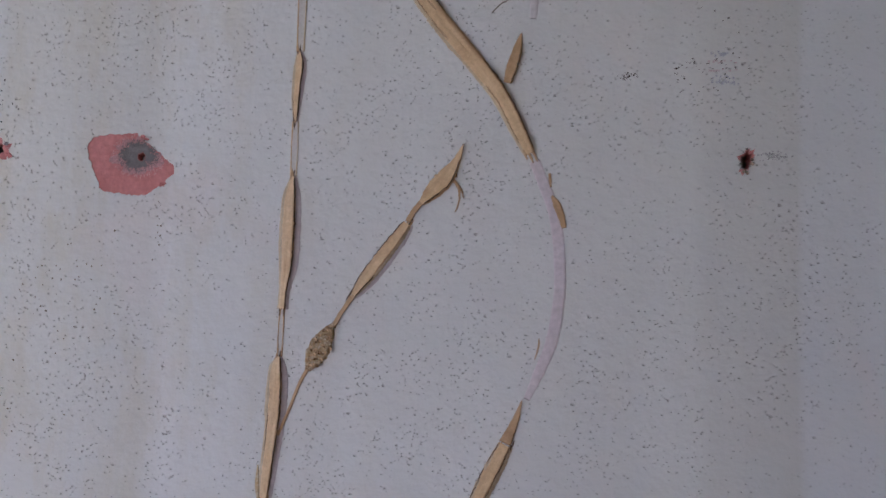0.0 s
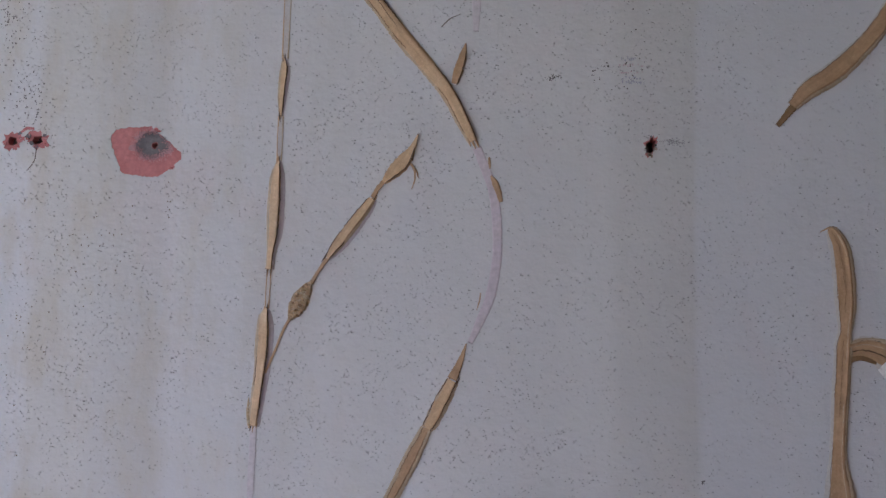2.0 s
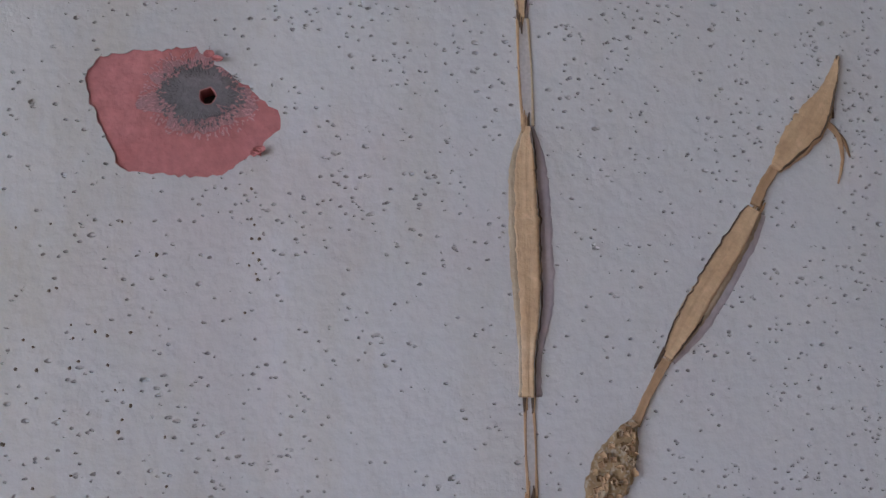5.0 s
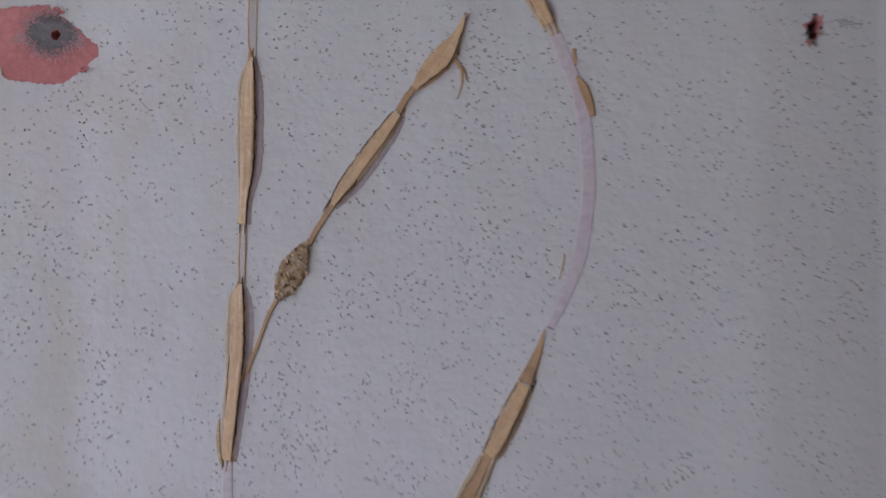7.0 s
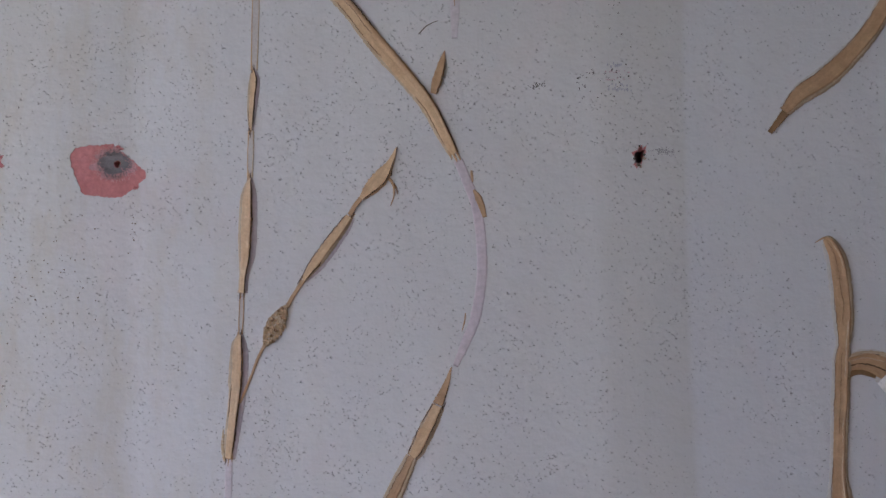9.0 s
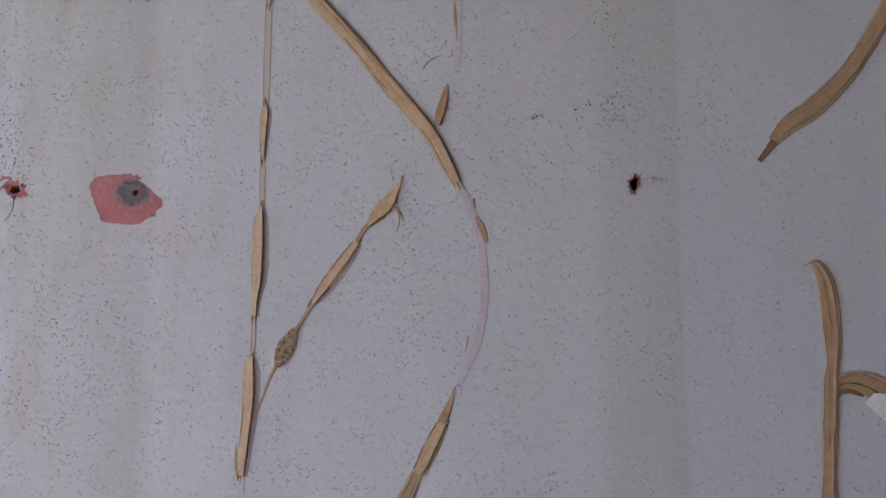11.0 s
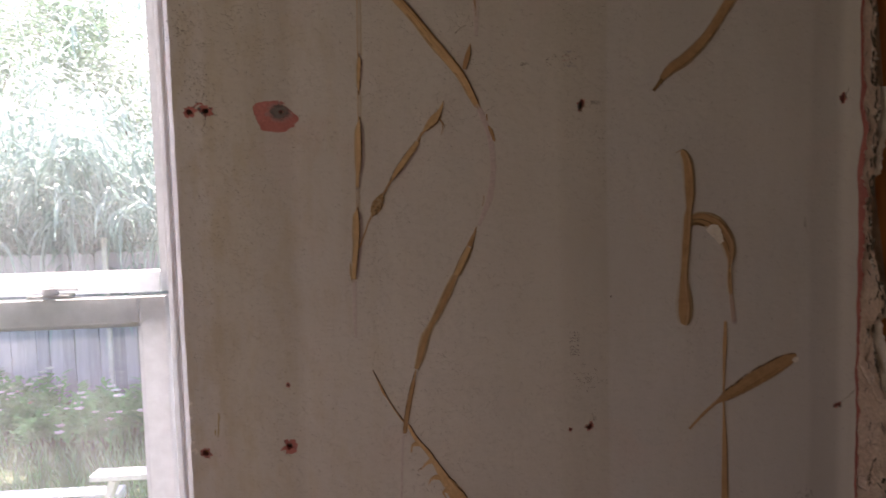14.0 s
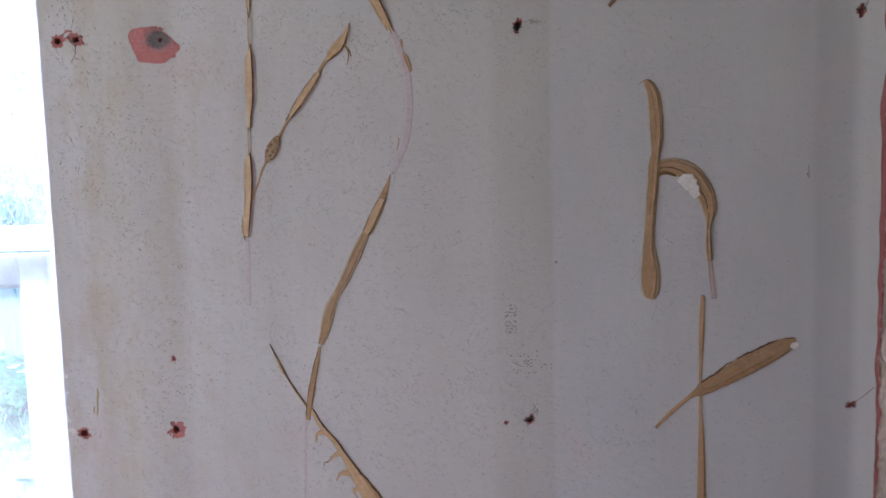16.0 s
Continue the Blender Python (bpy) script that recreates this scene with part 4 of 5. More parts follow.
def thick_trail():
    g = trail("thick tan slanting glue trail with a frayed lower end")
    f = [(0.230, 1.745, 12), (0.263, 1.674, 12.5), (0.279, 1.643, 12.5), (0.301, 1.611, 12.5), (0.335, 1.572, 12.5), (0.357, 1.5435, 13.8), (0.3775, 1.519, 13.4), (0.3983, 1.492, 12.0), (0.412, 1.466, 10.5), (0.4195, 1.451, 8.0)]
    bead("bead", f, 0.0042, GLUE, g, 60, rim=0.2, edge=0.07)
    margin(f, g, 62, 1.12, -0.05, 0.0016)
    dark_rim(f, g, 61, off=0.42, wide=1.0)
    dark_rim(f, g, 66, material=GLUE_RIDGE, off=-0.36, wide=0.7, keep=0.5)
    dark_rim(f, g, 67, material=GLUE_RIDGE, off=0.1, wide=0.7, keep=0.5)
    for k, (x, z) in enumerate(((0.4165, 1.4485), (0.4205, 1.4465), (0.4235, 1.4475))):
        ridge("frayed_end", [(x - 0.0025, z + 0.006, 2.4), (x, z + 0.001, 1.8), (x + 0.0012, z - 0.002, 0.9)], GLUE_DARK, g, 63 + k, 0.002)


def small_flakes():
    g = trail("small leaf-shaped glue flake beside the thick trail")
    leaf = [(0.4035, 1.5, 5.6), (0.4065, 1.511, 9.0), (0.410, 1.523, 7.0), (0.4128, 1.535, 1.0)]
    bead("flake", leaf, 0.0018, GLUE_DARK, g, 70, edge=0.22)
    dark_rim(leaf, g, 71, wide=0.7)
    g = trail("two small brown glue flakes on a pink scar")
    bead("flake", [(0.433, 1.4375, 1.6), (0.4334, 1.433, 2.6), (0.4338, 1.428, 1.2)], 0.001, GLUE_DARK, g, 72, edge=0.25)
    h = [(0.4345, 1.422, 1.8), (0.438, 1.416, 6.0), (0.441, 1.408, 5.6), (0.4432, 1.400, 3.6)]
    bead("flake", h, 0.0013, GLUE_DARK, g, 73, edge=0.2)
    ridge("thread", [(0.4268, 1.3245, 1.0), (0.4262, 1.318, 1.3), (0.4238, 1.310, 0.6)], GLUE_DARK, g, 74, 0.0007)
    g = trail("thin dark glue scratches and a narrow flake")
    ridge("scratch", [(0.392, 1.549, 0.7), (0.399, 1.556, 0.8), (0.408, 1.560, 0.4)], GLUE_EDGE, g, 75, 0.0005)
    bead("flake", [(0.4195, 1.606, 1.0), (0.4198, 1.594, 3.2), (0.4208, 1.583, 1.6), (0.4212, 1.572, 0.8)], 0.001, GLUE_DARK, g, 76, edge=0.4)
    bead("flake", [(0.4115, 1.665, 2.0), (0.412, 1.648, 2.4), (0.413, 1.633, 0.9)], 0.001, GLUE_DARK, g, 77, edge=0.4)


def scars():
    def scar(pts, seed, label, material=SCAR_FAINT):
        line = bead("glue_scar", pts, 0.00025, material, None, seed, rim=0.0, edge=0.1, blunt=False, step=0.002, film=True)
        tagged(line, label, "pulled-off glue", "pale scars on the wallboard")
    scar([(0.4225, 1.446, 8.5), (0.4295, 1.429, 8.8), (0.437, 1.407, 9), (0.4402, 1.38, 9), (0.4402, 1.353, 9), (0.435, 1.322, 9), (0.4262, 1.30, 8), (0.4185, 1.283, 5.0)], 80, "pale pink curved scar where glue was pulled off", SCAR)
    scar([(0.2412, 1.212, 6.0), (0.2408, 1.19, 6.4), (0.240, 1.16, 6.2), (0.2402, 1.13, 3.0)], 81, "faint pale upright scar below the tan glue trail")
    scar([(0.4195, 1.70, 10.0), (0.4205, 1.64, 10.0), (0.4215, 1.58, 9.5), (0.421, 1.545, 5.0)], 82, "faint pale upright scar above the leaf-shaped flake")
    scar([(0.302, 0.985, 3.4), (0.300, 0.95, 3.2), (0.2975, 0.90, 3.0), (0.297, 0.87, 1.4)], 83, "faint thin pale scar below the forked trail")


def ochre_drip():
    g = thing("ochre_drip", "dried ochre drip on the paint above a screw hole", "dried drip")
    bead("drip", [(0.0448, 1.031, 1.5), (0.0452, 1.024, 3.6), (0.0440, 1.015, 2.2), (0.0436, 1.006, 3.0), (0.0425, 0.996, 1.2)], 0.0005, OCHRE, g, 86, edge=0.4, blunt=False, film=True)
    bead("drip", [(0.0395, 1.008, 1.0), (0.0390, 1.003, 2.4), (0.0392, 0.998, 0.8)], 0.0005, OCHRE, g, 87, edge=0.4, blunt=False, film=True)


def long_trail():
    g = trail("long tan glue trail, broken near the top and forked below")
    tip = [(0.4155, 1.2825, 1.0), (0.4105, 1.2675, 5.6), (0.4043, 1.2535, 9.0)]
    bead("tip", tip, 0.0012, GLUE_DARK, g, 90, edge=0.15)
    ridge("dark_ridge", [(0.4155, 1.282, 0.8), (0.4125, 1.268, 1.6), (0.4085, 1.254, 1.8)], GLUE_EDGE, g, 91, 0.0018)
    a = [(0.404, 1.2525, 9.4), (0.397, 1.239, 11.0), (0.388, 1.221, 11.0), (0.3835, 1.2135, 8.0)]
    low = [(0.3835, 1.2135, 6.0), (0.372, 1.19, 8.4), (0.357, 1.16, 7.4), (0.347, 1.143, 6.0), (0.339, 1.128, 8.2), (0.333, 1.108, 8.8), (0.329, 1.094, 7.0), (0.324, 1.081, 4.6)]
    bead("bead", a, 0.0026, GLUE, g, 92, edge=0.12, rim=0.5)
    margin(a, g, 98, 1.25, 0.1, 0.0009)
    dark_rim(a, g, 99, off=0.42, wide=0.7, keep=0.6)
    dark_rim(a, g, 89, off=-0.42, wide=0.7, keep=0.8)
    bead("worn_bead", low, 0.0022, GLUE_DARK, g, 88, edge=0.3, rim=0.4)
    margin(low, g, 87, 1.45, 0.14, 0.0010)
    margin(low, g, 85, 1.25, -0.2, 0.0005, GLUE_PALE)
    dark_rim(low, g, 84, off=-0.42, wide=0.7, keep=0.6, material=GLUE_RIDGE)
    frayed(a, g, 560)
    pale = [(0.4025, 1.2435, 2.4), (0.3945, 1.227, 3.6), (0.387, 1.214, 2.8), (0.3795, 1.199, 1.6)]
    bead("pale_skin", pale, 0.0036, GLUE_PALE, g, 93, edge=0.35)
    b = [(0.3235, 1.0795, 2.2), (0.318, 1.057, 6.6), (0.312, 1.031, 7.8), (0.307, 1.005, 8.0), (0.3045, 0.988, 5.6)]
    bead("bead", b, 0.0022, GLUE_DARK, g, 94, edge=0.2)
    dark_rim(b, g, 95, off=-0.4, wide=0.8)
    v = [(0.262, 1.0825, 0.9), (0.269, 1.067, 2.8), (0.277, 1.049, 5.0), (0.282, 1.040, 2.4), (0.292, 1.023, 3.0), (0.304, 1.005, 3.2)]
    bead("side_spur", v, 0.002, GLUE_DARK, g, 96, blunt=False)
    dark_rim(v, g, 97, off=0.25, wide=1.2, keep=1.0)


def toothed_trail():
    g = trail("curved tan glue trail with hooked teeth along its inner side")
    s = [(0.310, 1.001, 4.0), (0.3205, 0.980, 6.0), (0.336, 0.961, 6.6), (0.347, 0.943, 8.0), (0.362, 0.917, 15.0), (0.379, 0.891, 22.0), (0.395, 0.864, 22.0), (0.406, 0.836, 17.0), (0.411, 0.809, 14.0), (0.406, 0.773, 12.0), (0.390, 0.746, 9.0), (0.372, 0.735, 3.0)]
    bead("bead", s, 0.0022, GLUE, g, 100, edge=0.2, rim=0.5)
    margin(s, g, 102, 1.1, -0.03, 0.001)
    dark_rim(s, g, 101, off=0.44, wide=1.6, keep=1.0)
    teeth = (((0.325, 0.974), (0.3155, 0.970), (0.3115, 0.955)), ((0.345, 0.948), (0.334, 0.942), (0.323, 0.930)), ((0.355, 0.922), (0.342, 0.920), (0.334, 0.908)),
             ((0.368, 0.902), (0.358, 0.899), (0.362, 0.887)), ((0.383, 0.876), (0.372, 0.874), (0.3725, 0.861)), ((0.386, 0.862), (0.379, 0.858), (0.374, 0.850)), ((0.402, 0.815), (0.395, 0.810), (0.391, 0.80)))
    for k, t in enumerate(teeth):
        (xa, za), (xb, zb) = t[1], t[2]
        ridge("tooth", [(*t[0], 12.0), (*t[1], 4.4), ((xa + xb) / 2, (za + zb) / 2, 2.0), (0.3 * xa + 0.7 * xb, 0.3 * za + 0.7 * zb, 0.8)], GLUE, g, 103 + k, 0.0012)
        if k % 2:
            ridge("tooth_tip", [((xa + xb) / 2, (za + zb) / 2, 1.4), (xb - 0.001, 0.3 * za + 0.7 * zb, 1.0), (xb, zb, 0.6)], GLUE_RIDGE, g, 113 + k, 0.0009)


def arched_trail():
    g = trail("brown glue trail shaped like an upright with an arch")
    stem = [(0.7105, 1.3795, 4.0), (0.7138, 1.3765, 8.5), (0.7195, 1.364, 12.8), (0.7225, 1.338, 14.0), (0.7232, 1.314, 12.6), (0.7222, 1.297, 8.6), (0.7205, 1.284, 11.6), (0.7192, 1.268, 11.2), (0.7168, 1.238, 11.0), (0.7148, 1.208, 10.4), (0.7142, 1.188, 12.6), (0.7152, 1.165, 19.5), (0.7155, 1.146, 19.5), (0.7152, 1.1345, 15.0), (0.7151, 1.130, 9.0), (0.715, 1.1285, 4.0)]
    bead("upright", stem, 0.0032, GLUE_DARK, g, 120, edge=0.06, rim=0.7)
    margin(stem, g, 128, 1.16, 0.09, 0.0019)
    margin(stem, g, 601, 1.5, 0.0, 0.0003, HALO)
    dark_rim(stem, g, 121, material=GLUE_RIDGE, off=0.45, wide=0.6, keep=0.7)
    dark_rim(stem, g, 116, material=GLUE_RIDGE, off=-0.45, wide=0.5, keep=0.7)
    dark_rim(stem, g, 117, material=GLUE_RIDGE, off=-0.05, wide=0.5, keep=0.35)
    dark_rim(stem, g, 119, material=GLUE_PALE, off=0.2, wide=0.6, keep=0.5)
    arch = [(0.724, 1.281, 12.0), (0.742, 1.2825, 17.0), (0.762, 1.272, 22.0), (0.7785, 1.2495, 20.0), (0.7835, 1.228, 13.5), (0.7825, 1.213, 5.2), (0.7822, 1.192, 6.6), (0.784, 1.172, 5.6)]
    bead("arch", arch, 0.0028, GLUE_DARK, g, 122, edge=0.06, rim=0.8)
    margin(arch, g, 129, 1.1, 0.06, 0.0018)
    margin(arch, g, 602, 1.35, 0.0, 0.0003, HALO)
    dark_rim(arch, g, 123, off=0.44, wide=0.8)
    dark_rim(arch, g, 115, material=GLUE_EDGE, off=-0.08, wide=1.1, keep=0.9)
    dark_rim(arch, g, 118, material=GLUE_PALE, off=0.22, wide=0.7, keep=0.7)
    bead("grey_film", [(0.7845, 1.172, 6.0), (0.7875, 1.15, 8.5), (0.790, 1.128, 8.0)], 0.0002, SHADOW_AND_FILM, g, 603, rim=0.0, edge=0.15, blunt=False, step=0.002, film=True)
    bead("inner_curl", [(0.7195, 1.262, 5.0), (0.724, 1.2725, 5.5), (0.734, 1.2755, 5.0), (0.746, 1.2715, 3.0)], 0.0034, GLUE_RIDGE, g, 604, edge=0.15)
    for s, k in ((0.7845, 124), (0.7885, 125)):
        ridge("glue_thread", [(s - 0.0015, 1.172, 1.6), (s, 1.151, 1.3), (s + 0.0022, 1.131, 0.9)], GLUE_DARK, g, k, 0.001)
    chip = [(0.746, 1.2676), (0.754, 1.275), (0.765, 1.2745), (0.7665, 1.270), (0.770, 1.2675), (0.7695, 1.263), (0.773, 1.2585), (0.772, 1.254), (0.7745, 1.2486), (0.767, 1.2448), (0.7595, 1.254), (0.7517, 1.261)]
    chip = [(0.7608 + 0.95 * (x - 0.7615) + 0.0008 * wob(k * 3.1, 1.0), 1.2615 + 0.95 * (z - 1.2625) + 0.0008 * wob(k * 3.1, 2.0)) for k, (x, z) in enumerate([(p[0] + (q[0] - p[0]) * f, p[1] + (q[1] - p[1]) * f) for p, q in zip(chip, chip[1:] + chip[:1]) for f in (0.0, 0.35, 0.7)])]
    bead("bare_chip", [(0.7605, 1.2800, 1.2), (0.7665, 1.2760, 2.8), (0.7715, 1.2690, 2.2), (0.7745, 1.2625, 1.0)], 0.0040, WHITE_PAPER, g, 136, "pale sliver of bare board", edge=0.5)
    shard("bare_chip", chip, 0.0, 0.0004, WHITE_PAPER, g, 126, "pale chip of bare board", y=-0.0019, curl=0.0003)
    ridge("hook", [(0.7175, 1.380, 2.6), (0.712, 1.381, 2.0), (0.7035, 1.377, 0.7)], GLUE_DARK, g, 127, 0.0012)


def crossed_trail():
    g = trail("thin brown upright glue trail, thickening downwards")
    t = [(0.776, 1.132, 4.0), (0.775, 1.097, 6.0), (0.774, 1.051, 4.0), (0.7735, 1.020, 3.2), (0.774, 0.988, 4.0), (0.775, 0.949, 7.6), (0.775, 0.909, 9.2), (0.775, 0.861, 10.6), (0.773, 0.825, 7.2), (0.773, 0.793, 8.6), (0.773, 0.731, 8.0), (0.772, 0.66, 5.0)]
    bead("bead", t, 0.002, GLUE_DARK, g, 130, edge=0.12, rim=0.5)
    margin(t, g, 135, 1.25, 0.08, 0.0005)
    p = trail("paddle-shaped brown glue smear with a thin tail")
    s = [(0.722, 0.974, 4.0), (0.741, 0.9935, 5.0), (0.762, 1.0115, 6.0), (0.776, 1.0195, 15.0), (0.796, 1.031, 21.0), (0.823, 1.046, 26.0), (0.851, 1.0605, 24.5), (0.872, 1.0715, 19.0), (0.884, 1.0755, 9.0)]
    bead("smear", s, 0.0026, GLUE_DARK, p, 131, edge=0.08, rim=0.3)
    margin(s, p, 605, 1.22, 0.0, 0.0003, HALO)
    dark_rim(s, p, 132, off=-0.43, wide=1.2, start=0.4, keep=0.8)
    dark_rim(s, p, 138, off=-0.47, wide=1.5, start=0.36, keep=0.9)
    dark_rim(s, p, 137, material=GLUE_RIDGE, off=0.2, wide=0.7, start=0.4, keep=0.7)
    shard("bare_chip", blob(0.8815, 1.0705, 0.0052, 0.0045, 133, 10, 0.4), 0.0, 0.0004, WHITE_PAPER, p, 134, "pale chip of bare board", y=-0.0014, curl=0.0003)


def right_trail():
    g = trail("long curved brown glue trail with a narrow broken tip")
    bead("tip", [(0.671, 1.465, 4.4), (0.678, 1.4735, 6.0), (0.6855, 1.483, 7.6)], 0.0018, GLUE_RIDGE, g, 140, edge=0.15)
    s = [(0.683, 1.482, 8.0), (0.697, 1.4965, 13.5), (0.720, 1.512, 15.5), (0.7495, 1.5415, 13.2), (0.773, 1.576, 14.0), (0.790, 1.603, 16.0), (0.804, 1.628, 17.0), (0.813, 1.649, 16.0), (0.821, 1.686, 15.0), (0.826, 1.75, 13.0)]
    bead("bead", s, 0.0036, GLUE_DARK, g, 141, edge=0.08, rim=0.6)
    margin(s, g, 144, 1.16, 0.08, 0.0018)
    margin(s, g, 606, 1.25, 0.0, 0.0003, HALO)
    dark_rim(s, g, 142, off=0.48, wide=0.7, keep=0.6)
    dark_rim(s, g, 146, material=GLUE_RIDGE, off=-0.45, wide=0.5, keep=0.5)
    dark_rim(s, g, 147, material=GLUE_RIDGE, off=0.1, wide=0.5, keep=0.4)
    bead("pale_skin", [(0.705, 1.495, 2.2), (0.722, 1.508, 3.4), (0.742, 1.529, 2.2)], 0.0042, GLUE, g, 143, edge=0.3)
    low = trail("short tan glue bead low on the wallboard")
    bead("bead", [(0.260, 0.835, 2.0), (0.260, 0.815, 4.6), (0.260, 0.78, 6.0), (0.259, 0.73, 4.0)], 0.002, GLUE, low, 145)


for make in (upright_trail, slanted_trail, thick_trail, small_flakes, scars, ochre_drip, long_trail, toothed_trail, arched_trail, crossed_trail, right_trail):
    make()


def speck_cluster(x, z, rx, rz, count, seed, label, material=None):
    """Small dark flecks of dirt on the wall."""
    rng = random.Random(seed)
    bm = bmesh.new()
    for k in range(count):
        px, pz = x + rng.gauss(0, rx), z + rng.gauss(0, rz)
        r = rng.uniform(0.0003, 0.0009)
        n = 6
        c = bm.verts.new((px, -0.0006, pz))
        vs = [bm.verts.new((px + r * (0.6 + 0.7 * rng.random()) * math.cos(q * 2 * math.pi / n), 0.0001, pz + r * (0.6 + 0.7 * rng.random()) * math.sin(q * 2 * math.pi / n))) for q in range(n)]
        for q in range(n):
            bm.faces.new((c, vs[q], vs[(q + 1) % n]))
    tagged(link_mesh("dirt_specks", bm, material or SPECK), label, "dirt specks", "dark specks on the wallboard", "stuff")


BROWN_SPECK = grained("brown_dirt", (0.2, 0.15, 0.1), (0.3, 0.24, 0.17), 300.0, 0.9)
SPECK_GREY = grained("grey_print", (0.27, 0.26, 0.26), (0.48, 0.47, 0.46), 500.0, 0.8)
SPECK = grained("dark_dirt", (0.07, 0.06, 0.055), (0.13, 0.11, 0.1), 300.0, 0.9)
speck_cluster(0.4865, 1.5055, 0.0035, 0.0012, 30, 1, "small dark dirt streak on the paint")
speck_cluster(0.552, 1.512, 0.007, 0.007, 26, 2, "loose cluster of dark specks on the paint")
speck_cluster(0.526, 1.508, 0.007, 0.006, 24, 3, "few dark specks on the paint")
speck_cluster(0.572, 1.054, 0.011, 0.009, 80, 5, "loose grey specks above a torn screw hole")


def faded_print(label, rows, seed):
    """A worn stamp on the board: broken bars where its rows of print were."""
    rng = random.Random(seed)
    g = thing("faded_print", label, "worn stamp", "worn stamps on the wallboard")
    for x0, x1, z, high, mat in rows:
        bm = bmesh.new()
        x = x0
        while x < x1:
            long = rng.uniform(0.0005, 0.0017)
            if rng.random() < 0.7:
                dz = rng.uniform(-0.0011, 0.0011)
                add_box(bm, (x, -0.00025, z + dz), (min(x1, x + long), 0.0002, z + dz + high * rng.uniform(0.5, 1.1)))
            x += long + rng.uniform(0.0001, 0.0005)
        part("print_bar", bm, mat, g)


faded_print("faded blue and red stamp worn off the paint", [(0.543, 0.558, 1.5205, 0.0026, PRINT_BLUE), (0.541, 0.561, 1.5155, 0.0014, PRINT_RED), (0.5415, 0.561, 1.5095, 0.0013, PRINT_RED), (0.544, 0.559, 1.5045, 0.0022, PRINT_BLUE), (0.542, 0.562, 1.5005, 0.0024, PRINT_BLUE)], 21)
faded_print("faded grey stamp in two blocks worn off the paint", [(0.546, 0.560, z, 0.0024, SPECK_GREY) for z in (1.1105, 1.115, 1.1195, 1.1235, 1.0905, 1.0945, 1.0985, 1.103)], 22)
speck_cluster(0.899, 0.864, 0.008, 0.007, 80, 6, "cluster of dark specks near the broken edge")
speck_cluster(0.895, 1.272, 0.001, 0.005, 16, 7, "few small dark chips in the paint")
speck_cluster(0.04, 1.49, 0.012, 0.016, 90, 8, "dark specks above the twin screw holes")
speck_cluster(0.02, 1.56, 0.01, 0.02, 120, 9, "dark specks by the window edge")
speck_cluster(0.142, 1.635, 0.014, 0.012, 46, 10, "dark brush marks high on the paint")
speck_cluster(0.55, 1.60, 0.008, 0.03, 70, 11, "dark specks along an upright seam")
speck_cluster(0.607, 1.174, 0.0007, 0.001, 14, 18, "small black chip in the paint beside an upright seam")
speck_cluster(0.163, 1.395, 0.0016, 0.013, 12, 13, "short upright dark scratch in the paint", BROWN_SPECK)
speck_cluster(0.10, 1.345, 0.02, 0.026, 50, 14, "brown specks below the pink tear", BROWN_SPECK)
speck_cluster(0.035, 1.30, 0.018, 0.05, 50, 15, "brown specks near the window edge", BROWN_SPECK)
speck_cluster(0.14, 1.03, 0.03, 0.03, 60, 12, "brown specks above a torn screw hole", BROWN_SPECK)

scraps = thing("torn_scraps", "torn pink and grey paper scraps between twin screw holes", "paper scraps")
for k, (x, z, r, mat) in enumerate(((0.0355, 1.4515, 0.0032, PINK), (0.040, 1.4535, 0.0028, GREY_PATCH), (0.033, 1.456, 0.002, GREY_PATCH), (0.0565, 1.446, 0.0026, PINK), (0.020, 1.4475, 0.0022, PINK), (0.0435, 1.4475, 0.0024, GREY_PATCH), (0.0545, 1.4545, 0.0018, GREY_PATCH), (0.0385, 1.460, 0.0012, PINK))):
    shard("scrap", jagged(x, z, r, r * 0.8, 420 + k, 12), 0.0, 0.0003, mat, scraps, k, y=-0.0001, curl=0.0004)
bead("torn_strip", [(0.0335, 1.4565, 2.0), (0.0385, 1.4605, 3.0), (0.045, 1.4600, 2.4)], 0.0003, PINK, scraps, 430, rim=0.0, edge=0.3, film=True)
ridge("hair", [(0.0475, 1.443, 0.7), (0.0465, 1.433, 0.6), (0.0405, 1.424, 0.4)], GLUE_EDGE, scraps, 431, 0.0004)


speck_cluster(0.586, 1.4508, 0.0065, 0.0016, 70, 16, "grey dirt smear beside a torn screw hole", SPECK_GREY)
speck_cluster(0.580, 0.997, 0.003, 0.005, 50, 17, "grey dirt smear rising from a torn screw hole", SPECK_GREY)
crack = thing("paint_crack", "thin dark crack in the paint beside a screw hole", "crack")
ridge("crack_line", [(0.949, 1.001, 0.7), (0.957, 1.006, 0.5), (0.966, 1.013, 0.7), (0.974, 1.0205, 0.6)], GLUE_EDGE, crack, 410, 0.0003)
ridge("crack_line", [(0.953, 1.4515, 0.8), (0.956, 1.457, 0.6), (0.959, 1.466, 0.5)], GLUE_EDGE, crack, 411, 0.0003)
brush = thing("brush_marks", "thin dark curved brush hairs stuck high in the paint", "paint marks")
for k, pts in enumerate(([(0.112, 1.632, 0.6), (0.114, 1.642, 0.8), (0.121, 1.650, 0.5)], [(0.189, 1.629, 0.6), (0.190, 1.640, 0.8), (0.188, 1.652, 0.5)], [(0.128, 1.640, 0.5), (0.131, 1.650, 0.8), (0.130, 1.662, 0.5)])):
    ridge("hair", pts, GLUE_EDGE, brush, 400 + k, 0.0007)

